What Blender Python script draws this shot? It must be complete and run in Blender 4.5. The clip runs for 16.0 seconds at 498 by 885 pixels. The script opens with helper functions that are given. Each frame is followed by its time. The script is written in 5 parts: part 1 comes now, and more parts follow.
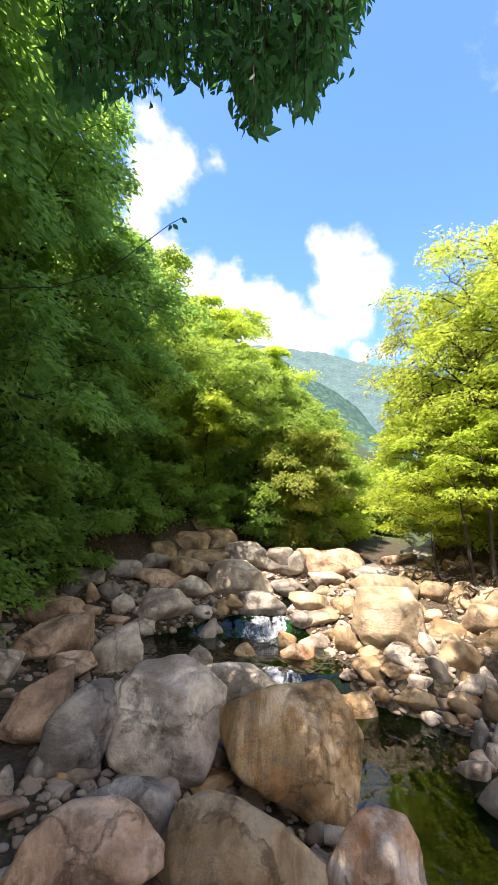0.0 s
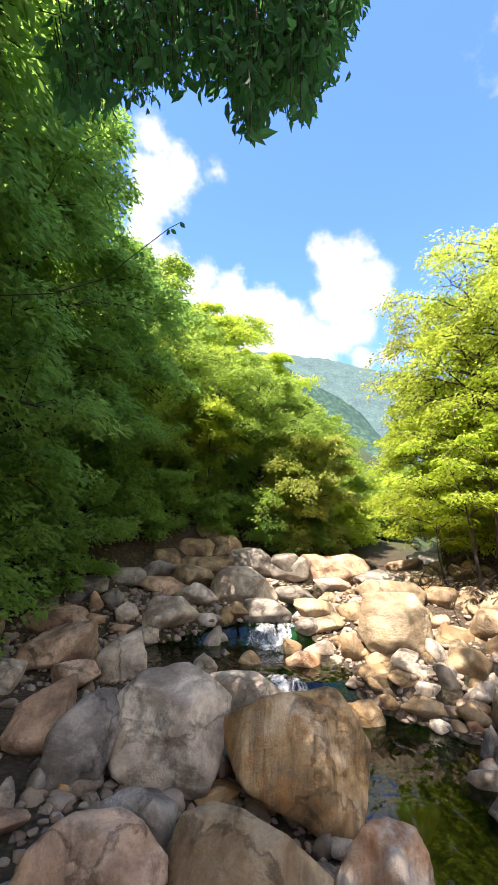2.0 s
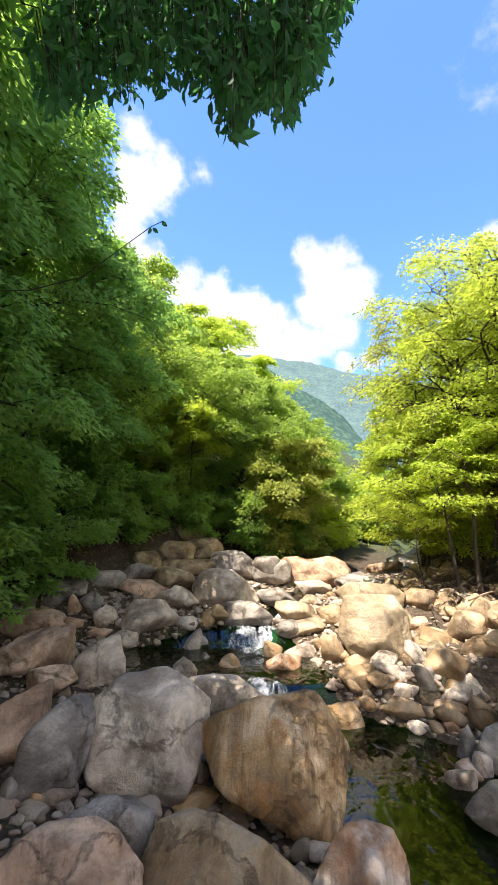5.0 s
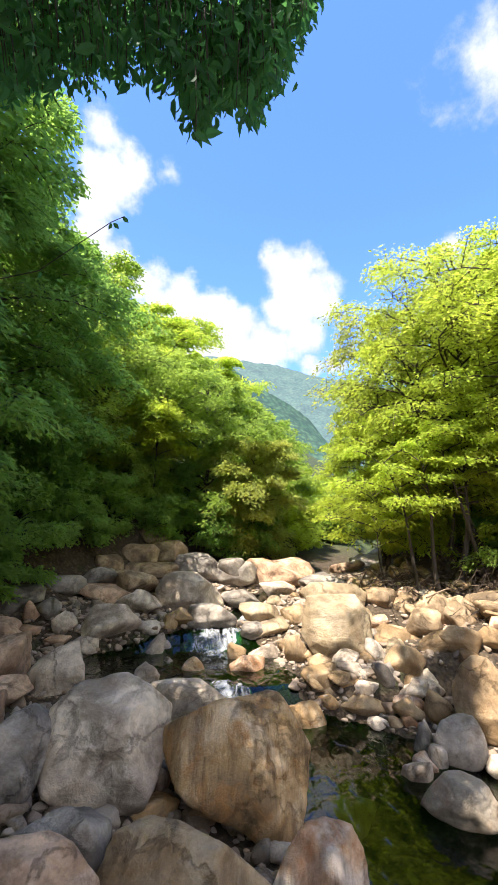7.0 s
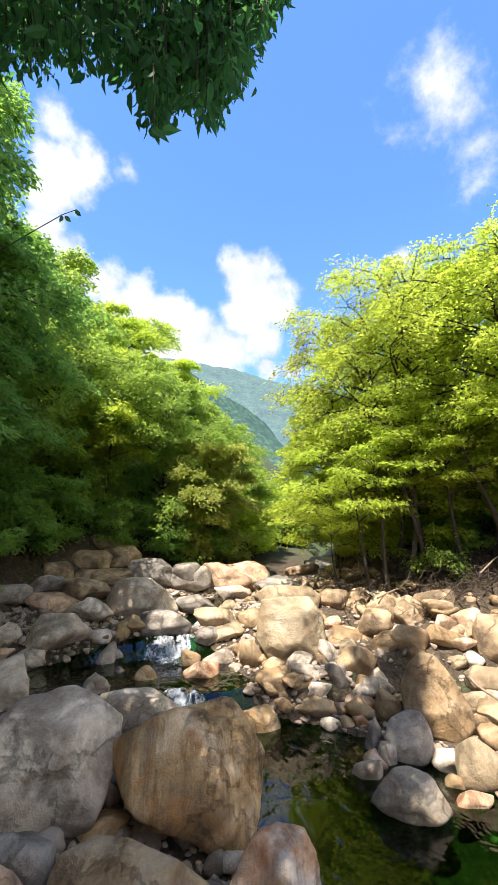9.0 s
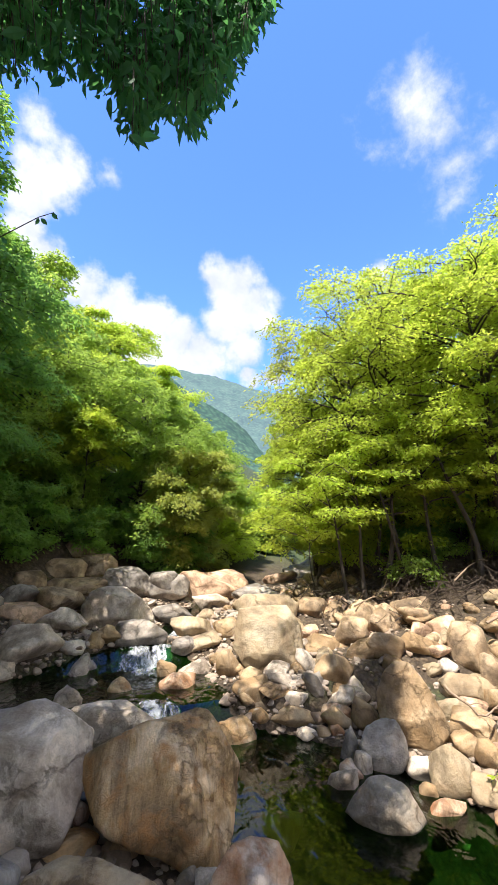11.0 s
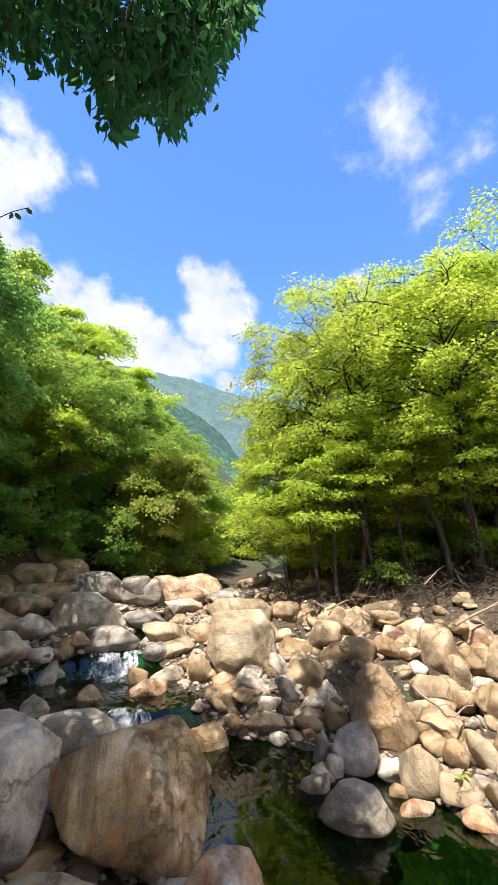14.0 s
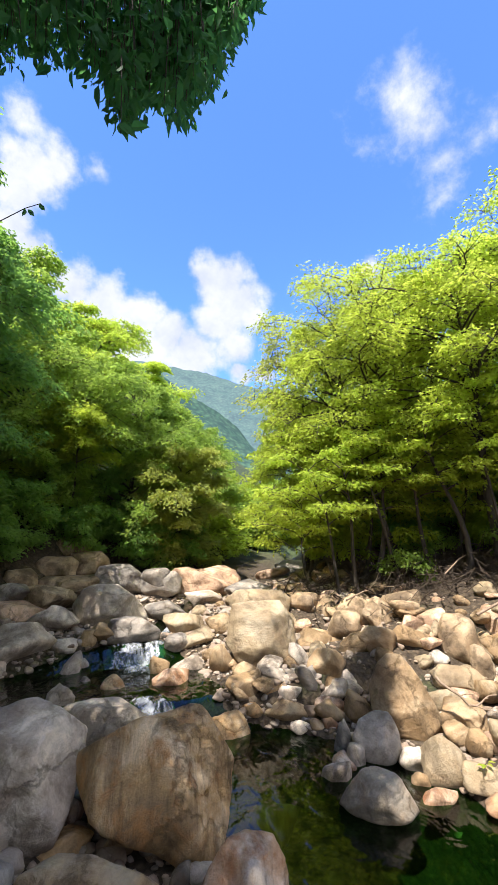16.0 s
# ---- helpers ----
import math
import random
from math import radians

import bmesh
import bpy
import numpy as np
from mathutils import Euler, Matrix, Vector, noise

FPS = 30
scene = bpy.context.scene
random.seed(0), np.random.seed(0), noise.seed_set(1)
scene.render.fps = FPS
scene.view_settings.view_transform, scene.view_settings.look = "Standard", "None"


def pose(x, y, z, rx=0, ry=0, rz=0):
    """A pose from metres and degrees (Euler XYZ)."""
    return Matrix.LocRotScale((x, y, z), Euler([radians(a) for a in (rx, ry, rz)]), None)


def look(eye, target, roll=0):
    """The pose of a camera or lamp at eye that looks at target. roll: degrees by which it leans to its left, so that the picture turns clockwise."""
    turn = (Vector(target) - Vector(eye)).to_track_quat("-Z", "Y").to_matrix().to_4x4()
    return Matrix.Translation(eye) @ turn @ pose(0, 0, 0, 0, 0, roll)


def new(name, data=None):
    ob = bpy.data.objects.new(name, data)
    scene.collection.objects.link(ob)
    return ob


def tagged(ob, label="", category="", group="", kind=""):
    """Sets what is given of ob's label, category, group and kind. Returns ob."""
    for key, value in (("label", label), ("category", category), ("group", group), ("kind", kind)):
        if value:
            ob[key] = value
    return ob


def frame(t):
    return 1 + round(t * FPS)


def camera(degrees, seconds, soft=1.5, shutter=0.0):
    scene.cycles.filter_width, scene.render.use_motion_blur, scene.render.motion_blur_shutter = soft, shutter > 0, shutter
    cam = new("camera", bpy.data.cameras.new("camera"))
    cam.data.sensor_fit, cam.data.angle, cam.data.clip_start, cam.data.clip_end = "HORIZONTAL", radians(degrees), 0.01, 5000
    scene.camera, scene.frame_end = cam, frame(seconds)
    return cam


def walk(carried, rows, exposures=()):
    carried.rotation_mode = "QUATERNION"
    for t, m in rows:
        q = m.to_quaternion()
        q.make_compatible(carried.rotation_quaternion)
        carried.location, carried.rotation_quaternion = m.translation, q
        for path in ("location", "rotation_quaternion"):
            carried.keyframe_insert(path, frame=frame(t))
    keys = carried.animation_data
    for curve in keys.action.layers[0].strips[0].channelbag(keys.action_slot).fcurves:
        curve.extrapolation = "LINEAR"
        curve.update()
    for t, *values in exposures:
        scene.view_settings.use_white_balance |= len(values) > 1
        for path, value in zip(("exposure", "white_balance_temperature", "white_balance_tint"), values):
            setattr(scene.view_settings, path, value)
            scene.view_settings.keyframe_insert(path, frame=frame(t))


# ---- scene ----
cam = camera(59.79, 16.0)
# seconds, place, then heading, tilt and lean in degrees
PATH = (
    (0, 0.000, 0.000, 2.500, 0.00, 8.84, 0.97),
    (0.5, 0.009, -0.001, 2.495, 0.37, 9.16, 1.00),
    (1, 0.023, 0.013, 2.488, 0.61, 9.42, 0.80),
    (1.5, 0.015, 0.015, 2.496, 0.61, 9.49, 0.53),
    (2, 0.020, 0.026, 2.487, 0.52, 9.72, 0.40),
    (2.5, 0.022, 0.027, 2.491, 0.30, 9.80, 0.45),
    (3, 0.023, 0.030, 2.486, 0.08, 9.86, 0.50),
    (3.5, 0.025, 0.038, 2.489, -0.25, 9.87, 0.54),
    (6, 0.048, 0.043, 2.479, -3.19, 10.16, 0.40),
    (6.5, 0.056, 0.054, 2.477, -4.32, 10.18, 0.29),
    (7, 0.063, 0.049, 2.479, -6.22, 10.33, 0.01),
    (7.5, 0.063, 0.053, 2.478, -7.80, 10.39, -0.14),
    (8, 0.061, 0.061, 2.479, -9.46, 10.51, -0.31),
    (8.5, 0.066, 0.068, 2.482, -10.79, 10.61, -0.52),
    (9, 0.071, 0.073, 2.483, -12.02, 10.78, -0.56),
    (9.5, 0.079, 0.066, 2.487, -12.84, 11.13, -0.58),
    (12, 0.094, 0.086, 2.486, -15.84, 11.92, -0.48),
    (12.5, 0.095, 0.090, 2.483, -16.50, 12.01, -0.50),
    (13, 0.096, 0.086, 2.490, -17.20, 12.12, -0.42),
    (13.5, 0.093, 0.088, 2.485, -17.67, 12.17, -0.42),
    (14, 0.088, 0.082, 2.484, -17.96, 12.25, -0.44),
    (14.5, 0.097, 0.090, 2.481, -17.82, 12.26, -0.64),
    (15, 0.094, 0.089, 2.483, -17.42, 12.00, -0.76),
    (15.5, 0.092, 0.091, 2.481, -16.54, 11.64, -0.95),
    (16, 0.089, 0.091, 2.476, -15.84, 11.26, -1.11),
)


EXPOSURES = ((0, 1.68, 6500, 18), (3.5, 1.65, 6480, 17), (9, 1.44, 6220, 14), (16, 1.24, 6060, 14))


def shot(x, y, z, heading, tilt, lean):
    h, v = radians(heading), radians(tilt)
    ahead = Vector((-math.sin(h) * math.cos(v), math.cos(h) * math.cos(v), math.sin(v)))
    eye = Vector((x, y, z))
    return look(eye, eye + ahead, lean)


walk(cam, [(row[0], shot(*row[1:])) for row in PATH], EXPOSURES)

# ---- sky and sun ----
SUN_WAY = Vector((-0.27, -0.31, 0.90)).normalized()
sun = new("sun", bpy.data.lights.new("sun", "SUN"))
sun.data.energy, sun.data.angle, sun.data.color = 4.9, radians(0.55), (1.0, 0.93, 0.80)
sun.matrix_world = look((0, 0, 60), Vector((0, 0, 60)) - SUN_WAY)


def node(nt, kind, **values):
    n = nt.nodes.new(kind)
    for key, value in values.items():
        n.inputs[key.replace("_", " ")].default_value = value
    return n


def link(nt, a, b):
    nt.links.new(a, b)


def sums(nt, op, a, b=None, c=None, clamp=False):
    n = nt.nodes.new("ShaderNodeMath")
    n.operation, n.use_clamp = op, clamp
    for i, v in enumerate((a, b, c)):
        if v is None:
            continue
        if isinstance(v, (int, float)):
            n.inputs[i].default_value = v
        else:
            link(nt, v, n.inputs[i])
    return n.outputs[0]


def mixed(nt, fac, a, b, blend="MIX"):
    n = nt.nodes.new("ShaderNodeMix")
    n.data_type, n.blend_type = "RGBA", blend
    for sock, v in ((n.inputs[0], fac), (n.inputs[6], a), (n.inputs[7], b)):
        if isinstance(v, (int, float)):
            sock.default_value = v
        elif isinstance(v, tuple):
            sock.default_value = (*v, 1.0)
        else:
            link(nt, v, sock)
    return n.outputs[2]


def cloud_way(heading, rise):
    h, v = radians(heading), radians(rise)
    return (-math.sin(h) * math.cos(v), math.cos(h) * math.cos(v), math.sin(v))


def make_world():
    world = bpy.data.worlds.new("world")
    scene.world = world
    world.use_nodes = True
    nt = world.node_tree
    nt.nodes.clear()
    out, back = nt.nodes.new("ShaderNodeOutputWorld"), nt.nodes.new("ShaderNodeBackground")
    sky = nt.nodes.new("ShaderNodeTexSky")
    sky.sky_type, sky.sun_disc = "NISHITA", False
    sky.sun_elevation = math.asin(SUN_WAY.z)
    sky.sun_rotation = math.atan2(SUN_WAY.x, SUN_WAY.y)
    sky.air_density, sky.dust_density, sky.ozone_density = 1.0, 0.3, 2.5
    co = nt.nodes.new("ShaderNodeTexCoord")
    way = co.outputs["Generated"]
    # heaps of cloud: heading, rise, size, weight
    heaps = CLOUDS
    grain = node(nt, "ShaderNodeTexNoise", Scale=7.0, Detail=9.0, Roughness=0.62)
    link(nt, way, grain.inputs["Vector"])
    fine = node(nt, "ShaderNodeTexNoise", Scale=3.1, Detail=6.0, Roughness=0.55)
    link(nt, way, fine.inputs["Vector"])
    drift = node(nt, "ShaderNodeTexNoise", Scale=9.0, Detail=7.0, Roughness=0.6)
    link(nt, way, drift.inputs["Vector"])
    blown = nt.nodes.new("ShaderNodeVectorMath")
    blown.operation = "MULTIPLY_ADD"
    link(nt, drift.outputs["Color"], blown.inputs[0])
    blown.inputs[1].default_value = (0.10, 0.10, 0.09)
    shifted = nt.nodes.new("ShaderNodeVectorMath")
    shifted.operation = "SUBTRACT"
    link(nt, way, shifted.inputs[0])
    shifted.inputs[1].default_value = (0.05, 0.05, 0.045)
    link(nt, shifted.outputs[0], blown.inputs[2])
    total = None
    for heading, rise, size, weight in heaps:
        far = nt.nodes.new("ShaderNodeVectorMath")
        far.operation = "DISTANCE"
        link(nt, blown.outputs[0], far.inputs[0])
        far.inputs[1].default_value = cloud_way(heading, rise)
        near = sums(nt, "MULTIPLY", sums(nt, "SUBTRACT", 1.0, sums(nt, "DIVIDE", far.outputs["Value"], size)), weight)
        total = near if total is None else sums(nt, "SMOOTH_MAX", total, near, 0.12)
    puff = sums(nt, "ADD", total, sums(nt, "MULTIPLY", sums(nt, "SUBTRACT", grain.outputs[0], 0.52), 1.5))
    # loose cloud added over the unseen rest of the sky, to lift shade
    turned = nt.nodes.new("ShaderNodeVectorMath")
    turned.operation = "DOT_PRODUCT"
    link(nt, way, turned.inputs[0])
    turned.inputs[1].default_value = cloud_way(-8, 8)
    view_gap = nt.nodes.new("ShaderNodeMapRange")
    view_gap.inputs[1].default_value, view_gap.inputs[2].default_value = 0.15, 0.58
    view_gap.inputs[3].default_value, view_gap.inputs[4].default_value = 0.0, 1.2
    link(nt, turned.outputs["Value"], view_gap.inputs[0])
    rest = sums(nt, "SUBTRACT", sums(nt, "SUBTRACT", sums(nt, "MULTIPLY", fine.outputs[0], 2.6), 0.82), view_gap.outputs[0])
    cover = nt.nodes.new("ShaderNodeMapRange")
    cover.interpolation_type = "SMOOTHSTEP"
    cover.inputs[1].default_value, cover.inputs[2].default_value = -0.04, 0.52
    link(nt, sums(nt, "MAXIMUM", puff, rest), cover.inputs[0])
    blue = mixed(nt, 1.0, sky.outputs[0], SKY_TINT, "MULTIPLY")
    shade = nt.nodes.new("ShaderNodeMapRange")
    shade.inputs[1].default_value, shade.inputs[2].default_value = 0.35, 0.6
    link(nt, grain.outputs[0], shade.inputs[0])
    white = mixed(nt, shade.outputs[0], (2.25, 2.4, 2.8), (3.15, 3.15, 3.25))
    link(nt, mixed(nt, cover.outputs[0], blue, white), back.inputs[0])
    back.inputs[1].default_value = SKY_POWER
    link(nt, back.outputs[0], out.inputs[0])


SKY_TINT, SKY_POWER = (0.59, 0.79, 1.20), 0.145
# a tower and a long bank of cumulus over the valley, and thin shreds higher up
CLOUDS = ((-12.6, 31.2, 0.080, 1), (-10.2, 32.6, 0.055, 1), (-15.6, 29.2, 0.075, 1), (-12.0, 27.2, 0.085, 1),
          (13.0, 31.6, 0.066, 1), (15.6, 33.8, 0.055, 1), (8.0, 29.2, 0.072, 1), (3.4, 28.2, 0.066, 1),
          (-0.8, 26.8, 0.064, 1), (-5.0, 24.6, 0.070, 1), (6.0, 25.0, 0.095, 1), (0.0, 22.0, 0.105, 1),
          (-8.0, 22.6, 0.085, 1), (-14.0, 23.2, 0.066, 0.8), (-14.6, 20.2, 0.034, 1), (-17.8, 20.3, 0.034, 1),
          (14.0, 40.0, 0.066, 0.9), (11.2, 41.4, 0.048, 0.7), (15.8, 37.4, 0.055, 0.9), (5.8, 42.0, 0.032, 0.35), (15.6, 44.2, 0.044, 0.5),
          (-41.6, 43.6, 0.084, 0.40), (-44.8, 41.0, 0.078, 0.38), (-40.0, 46.6, 0.066, 0.33), (-48.0, 42.0, 0.066, 0.36),
          (-43.6, 38.0, 0.050, 0.34), (-35.2, 43.6, 0.040, 0.26), (-33.0, 31.6, 0.034, 0.5))
make_world()

# ---- materials ----
def shader(name):
    m = bpy.data.materials.new(name)
    m.use_nodes = True
    nt = m.node_tree
    return m, nt, nt.nodes["Principled BSDF"]


def ramp(nt, fac, stops):
    r = nt.nodes.new("ShaderNodeValToRGB")
    e = r.color_ramp.elements
    while len(e) < len(stops):
        e.new(0.5)
    for el, (p, c) in zip(e, stops):
        el.position, el.color = p, (*c, 1.0)
    link(nt, fac, r.inputs[0])
    return r.outputs[0]


def relief(nt, bsdf, height, strength, distance):
    b = node(nt, "ShaderNodeBump", Strength=strength, Distance=distance)
    link(nt, height, b.inputs["Height"])
    link(nt, b.outputs[0], bsdf.inputs["Normal"])


def rock_material(name, low, mid, high, stain, vein=0.3, spread=False, streaks=(1.0, 1.2, 2.2)):
    m, nt, bsdf = shader(name)
    co = nt.nodes.new("ShaderNodeTexCoord")
    info = nt.nodes.new("ShaderNodeObjectInfo")
    shift = nt.nodes.new("ShaderNodeVectorMath")
    shift.operation = "ADD"
    link(nt, co.outputs["Object"], shift.inputs[0])
    push = sums(nt, "MULTIPLY", info.outputs["Random"], 37.0)
    link(nt, push, shift.inputs[1])
    at = shift.outputs[0]
    big = node(nt, "ShaderNodeTexNoise", Scale=2.3, Detail=5.0, Roughness=0.6, Distortion=0.6)
    grit = node(nt, "ShaderNodeTexNoise", Scale=46.0, Detail=6.0, Roughness=0.7)
    blot = node(nt, "ShaderNodeTexNoise", Scale=5.0, Detail=9.0, Roughness=0.7, Distortion=0.3)
    speck = node(nt, "ShaderNodeTexVoronoi", Scale=150.0)
    for n in (big, grit, blot, speck):
        link(nt, at, n.inputs["Vector"])
    long = nt.nodes.new("ShaderNodeMapping")
    long.inputs["Scale"].default_value = streaks
    long.inputs["Rotation"].default_value = (0.5, 0.9, 0.3) if streaks[2] > 1 else (0.1, 0.15, 0.0)
    link(nt, at, long.inputs["Vector"])
    band = node(nt, "ShaderNodeTexNoise", Scale=1.5, Detail=8.0, Roughness=0.66, Distortion=0.35)
    link(nt, long.outputs[0], band.inputs["Vector"])
    color = ramp(nt, big.outputs[0], ((0.36, low), (0.50, mid), (0.62, high)))
    if spread:
        color = mixed(nt, 0.65, color, ramp(nt, info.outputs["Random"], spread))
    streak = ramp(nt, band.outputs[0], ((0.40, (0.46, 0.44, 0.42)), (0.49, (0.98, 0.98, 0.98)), (0.60, (1.32, 1.28, 1.22))))
    color = mixed(nt, vein, color, streak, "MULTIPLY")
    dirt = ramp(nt, blot.outputs[0], ((0.50, (0, 0, 0)), (0.66, (1, 1, 1))))
    color = mixed(nt, sums(nt, "MULTIPLY", dirt, 0.8), color, stain)
    color = mixed(nt, 0.35, color, ramp(nt, grit.outputs[0], ((0.3, (0.6, 0.59, 0.58)), (0.5, (1, 1, 1)), (0.75, (1.25, 1.23, 1.2)))), "MULTIPLY")
    color = mixed(nt, 0.16, color, ramp(nt, speck.outputs["Distance"], ((0.1, (0.6, 0.6, 0.6)), (0.4, (1.1, 1.1, 1.1)))), "MULTIPLY")
    crack = node(nt, "ShaderNodeTexVoronoi", Scale=0.9)
    crack.feature = "DISTANCE_TO_EDGE"
    bent = nt.nodes.new("ShaderNodeVectorMath")
    bent.operation = "MULTIPLY_ADD"
    link(nt, blot.outputs["Color"], bent.inputs[0])
    bent.inputs[1].default_value = (0.45, 0.45, 0.45)
    link(nt, at, bent.inputs[2])
    link(nt, bent.outputs[0], crack.inputs["Vector"])
    split = ramp(nt, crack.outputs["Distance"], ((0.0, (0.35, 0.33, 0.31)), (0.018, (1, 1, 1))))
    color = mixed(nt, 0.4, color, split, "MULTIPLY")
    link(nt, color, bsdf.inputs["Base Color"])
    bsdf.inputs["Roughness"].default_value = 0.66
    bsdf.inputs["Specular IOR Level"].default_value = 0.35
    h = sums(nt, "ADD", sums(nt, "MULTIPLY", grit.outputs[0], 0.14), sums(nt, "ADD", blot.outputs[0], sums(nt, "MULTIPLY", band.outputs[0], 0.8)))
    h = sums(nt, "ADD", h, sums(nt, "MULTIPLY", split, 0.35))
    relief(nt, bsdf, h, 0.8, 0.055)
    return m


ROCK = {
    "gray": rock_material("gray_granite", (0.319, 0.255, 0.189), (0.503, 0.418, 0.321), (0.699, 0.603, 0.473), (0.228, 0.173, 0.120), 0.8),
    "brown": rock_material("brown_granite", (0.235, 0.151, 0.071), (0.459, 0.296, 0.136), (0.639, 0.472, 0.284), (0.417, 0.197, 0.059), 0.95, streaks=(2.6, 2.6, 0.55)),
    "tan": rock_material("tan_granite", (0.211, 0.138, 0.066), (0.313, 0.214, 0.114), (0.397, 0.300, 0.181), (0.245, 0.154, 0.074), 0.7),
    "pale": rock_material("pale_granite", (0.229, 0.166, 0.098), (0.320, 0.248, 0.151), (0.389, 0.318, 0.212), (0.259, 0.184, 0.101), 0.7),
    "white": rock_material("white_granite", (0.286, 0.242, 0.194), (0.419, 0.365, 0.299), (0.533, 0.474, 0.395), (0.248, 0.206, 0.162), 0.9),
    "umber": rock_material("reddish_granite", (0.294, 0.185, 0.113), (0.495, 0.325, 0.205), (0.665, 0.472, 0.324), (0.186, 0.114, 0.066), 0.7),
    "rust": rock_material("rusty_granite", (0.319, 0.171, 0.083), (0.429, 0.275, 0.165), (0.539, 0.451, 0.363), (0.308, 0.127, 0.044), 0.9, streaks=(3.0, 3.0, 0.7)),
    "ochre": rock_material("ochre_granite", (0.24, 0.155, 0.07), (0.36, 0.24, 0.11), (0.45, 0.32, 0.17), (0.19, 0.12, 0.06), 0.6),
    "slate": rock_material("dark_gray_granite", (0.147, 0.130, 0.110), (0.242, 0.214, 0.180), (0.367, 0.322, 0.269), (0.154, 0.118, 0.084), 0.8),
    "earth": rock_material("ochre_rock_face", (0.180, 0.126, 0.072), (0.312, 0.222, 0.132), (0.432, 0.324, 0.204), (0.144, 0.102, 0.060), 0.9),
    "olive": rock_material("olive_gray_granite", (0.112, 0.094, 0.068), (0.191, 0.161, 0.120), (0.310, 0.266, 0.204), (0.158, 0.105, 0.057), 0.8),
}
STONE_MIX = rock_material("mixed_stone", (0.21, 0.16, 0.115), (0.32, 0.26, 0.19), (0.42, 0.365, 0.29), (0.22, 0.15, 0.09), 0.4,
                          ((0.0, (0.22, 0.205, 0.19)), (0.25, (0.37, 0.28, 0.20)), (0.5, (0.26, 0.185, 0.13)), (0.75, (0.43, 0.37, 0.30)), (1.0, (0.32, 0.21, 0.13))))


def gravel_material():
    m, nt, bsdf = shader("gravel")
    geo = nt.nodes.new("ShaderNodeNewGeometry")
    co = nt.nodes.new("ShaderNodeTexCoord")
    grit = node(nt, "ShaderNodeTexNoise", Scale=60.0, Detail=5.0, Roughness=0.7)
    link(nt, co.outputs["Object"], grit.inputs["Vector"])
    color = ramp(nt, geo.outputs["Random Per Island"], ((0.0, (0.15, 0.125, 0.10)), (0.3, (0.32, 0.24, 0.165)), (0.55, (0.21, 0.145, 0.095)), (0.8, (0.40, 0.34, 0.27)), (1.0, (0.28, 0.20, 0.135))))
    color = mixed(nt, 0.5, color, ramp(nt, grit.outputs[0], ((0.3, (0.6, 0.6, 0.6)), (0.7, (1.25, 1.25, 1.25)))), "MULTIPLY")
    link(nt, color, bsdf.inputs["Base Color"])
    bsdf.inputs["Roughness"].default_value = 0.8
    relief(nt, bsdf, grit.outputs[0], 0.4, 0.02)
    return m


def ground_material():
    m, nt, bsdf = shader("forest_and_stream_ground")
    co = nt.nodes.new("ShaderNodeTexCoord")
    at = co.outputs["Object"]
    a = node(nt, "ShaderNodeTexNoise", Scale=0.8, Detail=8.0, Roughness=0.65)
    b = node(nt, "ShaderNodeTexNoise", Scale=9.0, Detail=8.0, Roughness=0.7)
    c = node(nt, "ShaderNodeTexVoronoi", Scale=16.0)
    for n in (a, b, c):
        link(nt, at, n.inputs["Vector"])
    earth = ramp(nt, b.outputs[0], ((0.3, (0.045, 0.030, 0.018)), (0.5, (0.095, 0.066, 0.038)), (0.7, (0.16, 0.118, 0.072))))
    moss = ramp(nt, b.outputs[0], ((0.3, (0.02, 0.035, 0.008)), (0.7, (0.06, 0.09, 0.02))))
    patch = ramp(nt, a.outputs[0], ((0.58, (0, 0, 0)), (0.70, (1, 1, 1))))
    color = mixed(nt, patch, earth, moss)
    spread = nt.nodes.new("ShaderNodeSeparateXYZ")
    link(nt, at, spread.inputs[0])
    upstream, uphill = nt.nodes.new("ShaderNodeMapRange"), nt.nodes.new("ShaderNodeMapRange")
    upstream.inputs[1].default_value, upstream.inputs[2].default_value = 15.0, 20.0
    uphill.inputs[1].default_value, uphill.inputs[2].default_value = 2.0, 3.2
    link(nt, spread.outputs[1], upstream.inputs[0])
    link(nt, spread.outputs[2], uphill.inputs[0])
    growth = sums(nt, "MULTIPLY", sums(nt, "MAXIMUM", upstream.outputs[0], uphill.outputs[0]), 0.85)
    color = mixed(nt, growth, color, ramp(nt, b.outputs[0], ((0.3, (0.025, 0.05, 0.012)), (0.7, (0.09, 0.14, 0.03)))))
    pebbles = mixed(nt, 0.7, color, ramp(nt, c.outputs["Distance"], ((0.05, (1.3, 1.3, 1.3)), (0.55, (0.45, 0.45, 0.45)))), "MULTIPLY")
    link(nt, pebbles, bsdf.inputs["Base Color"])
    bsdf.inputs["Roughness"].default_value = 0.9
    relief(nt, bsdf, sums(nt, "ADD", b.outputs[0], sums(nt, "MULTIPLY", c.outputs["Distance"], -0.6)), 0.8, 0.08)
    return m


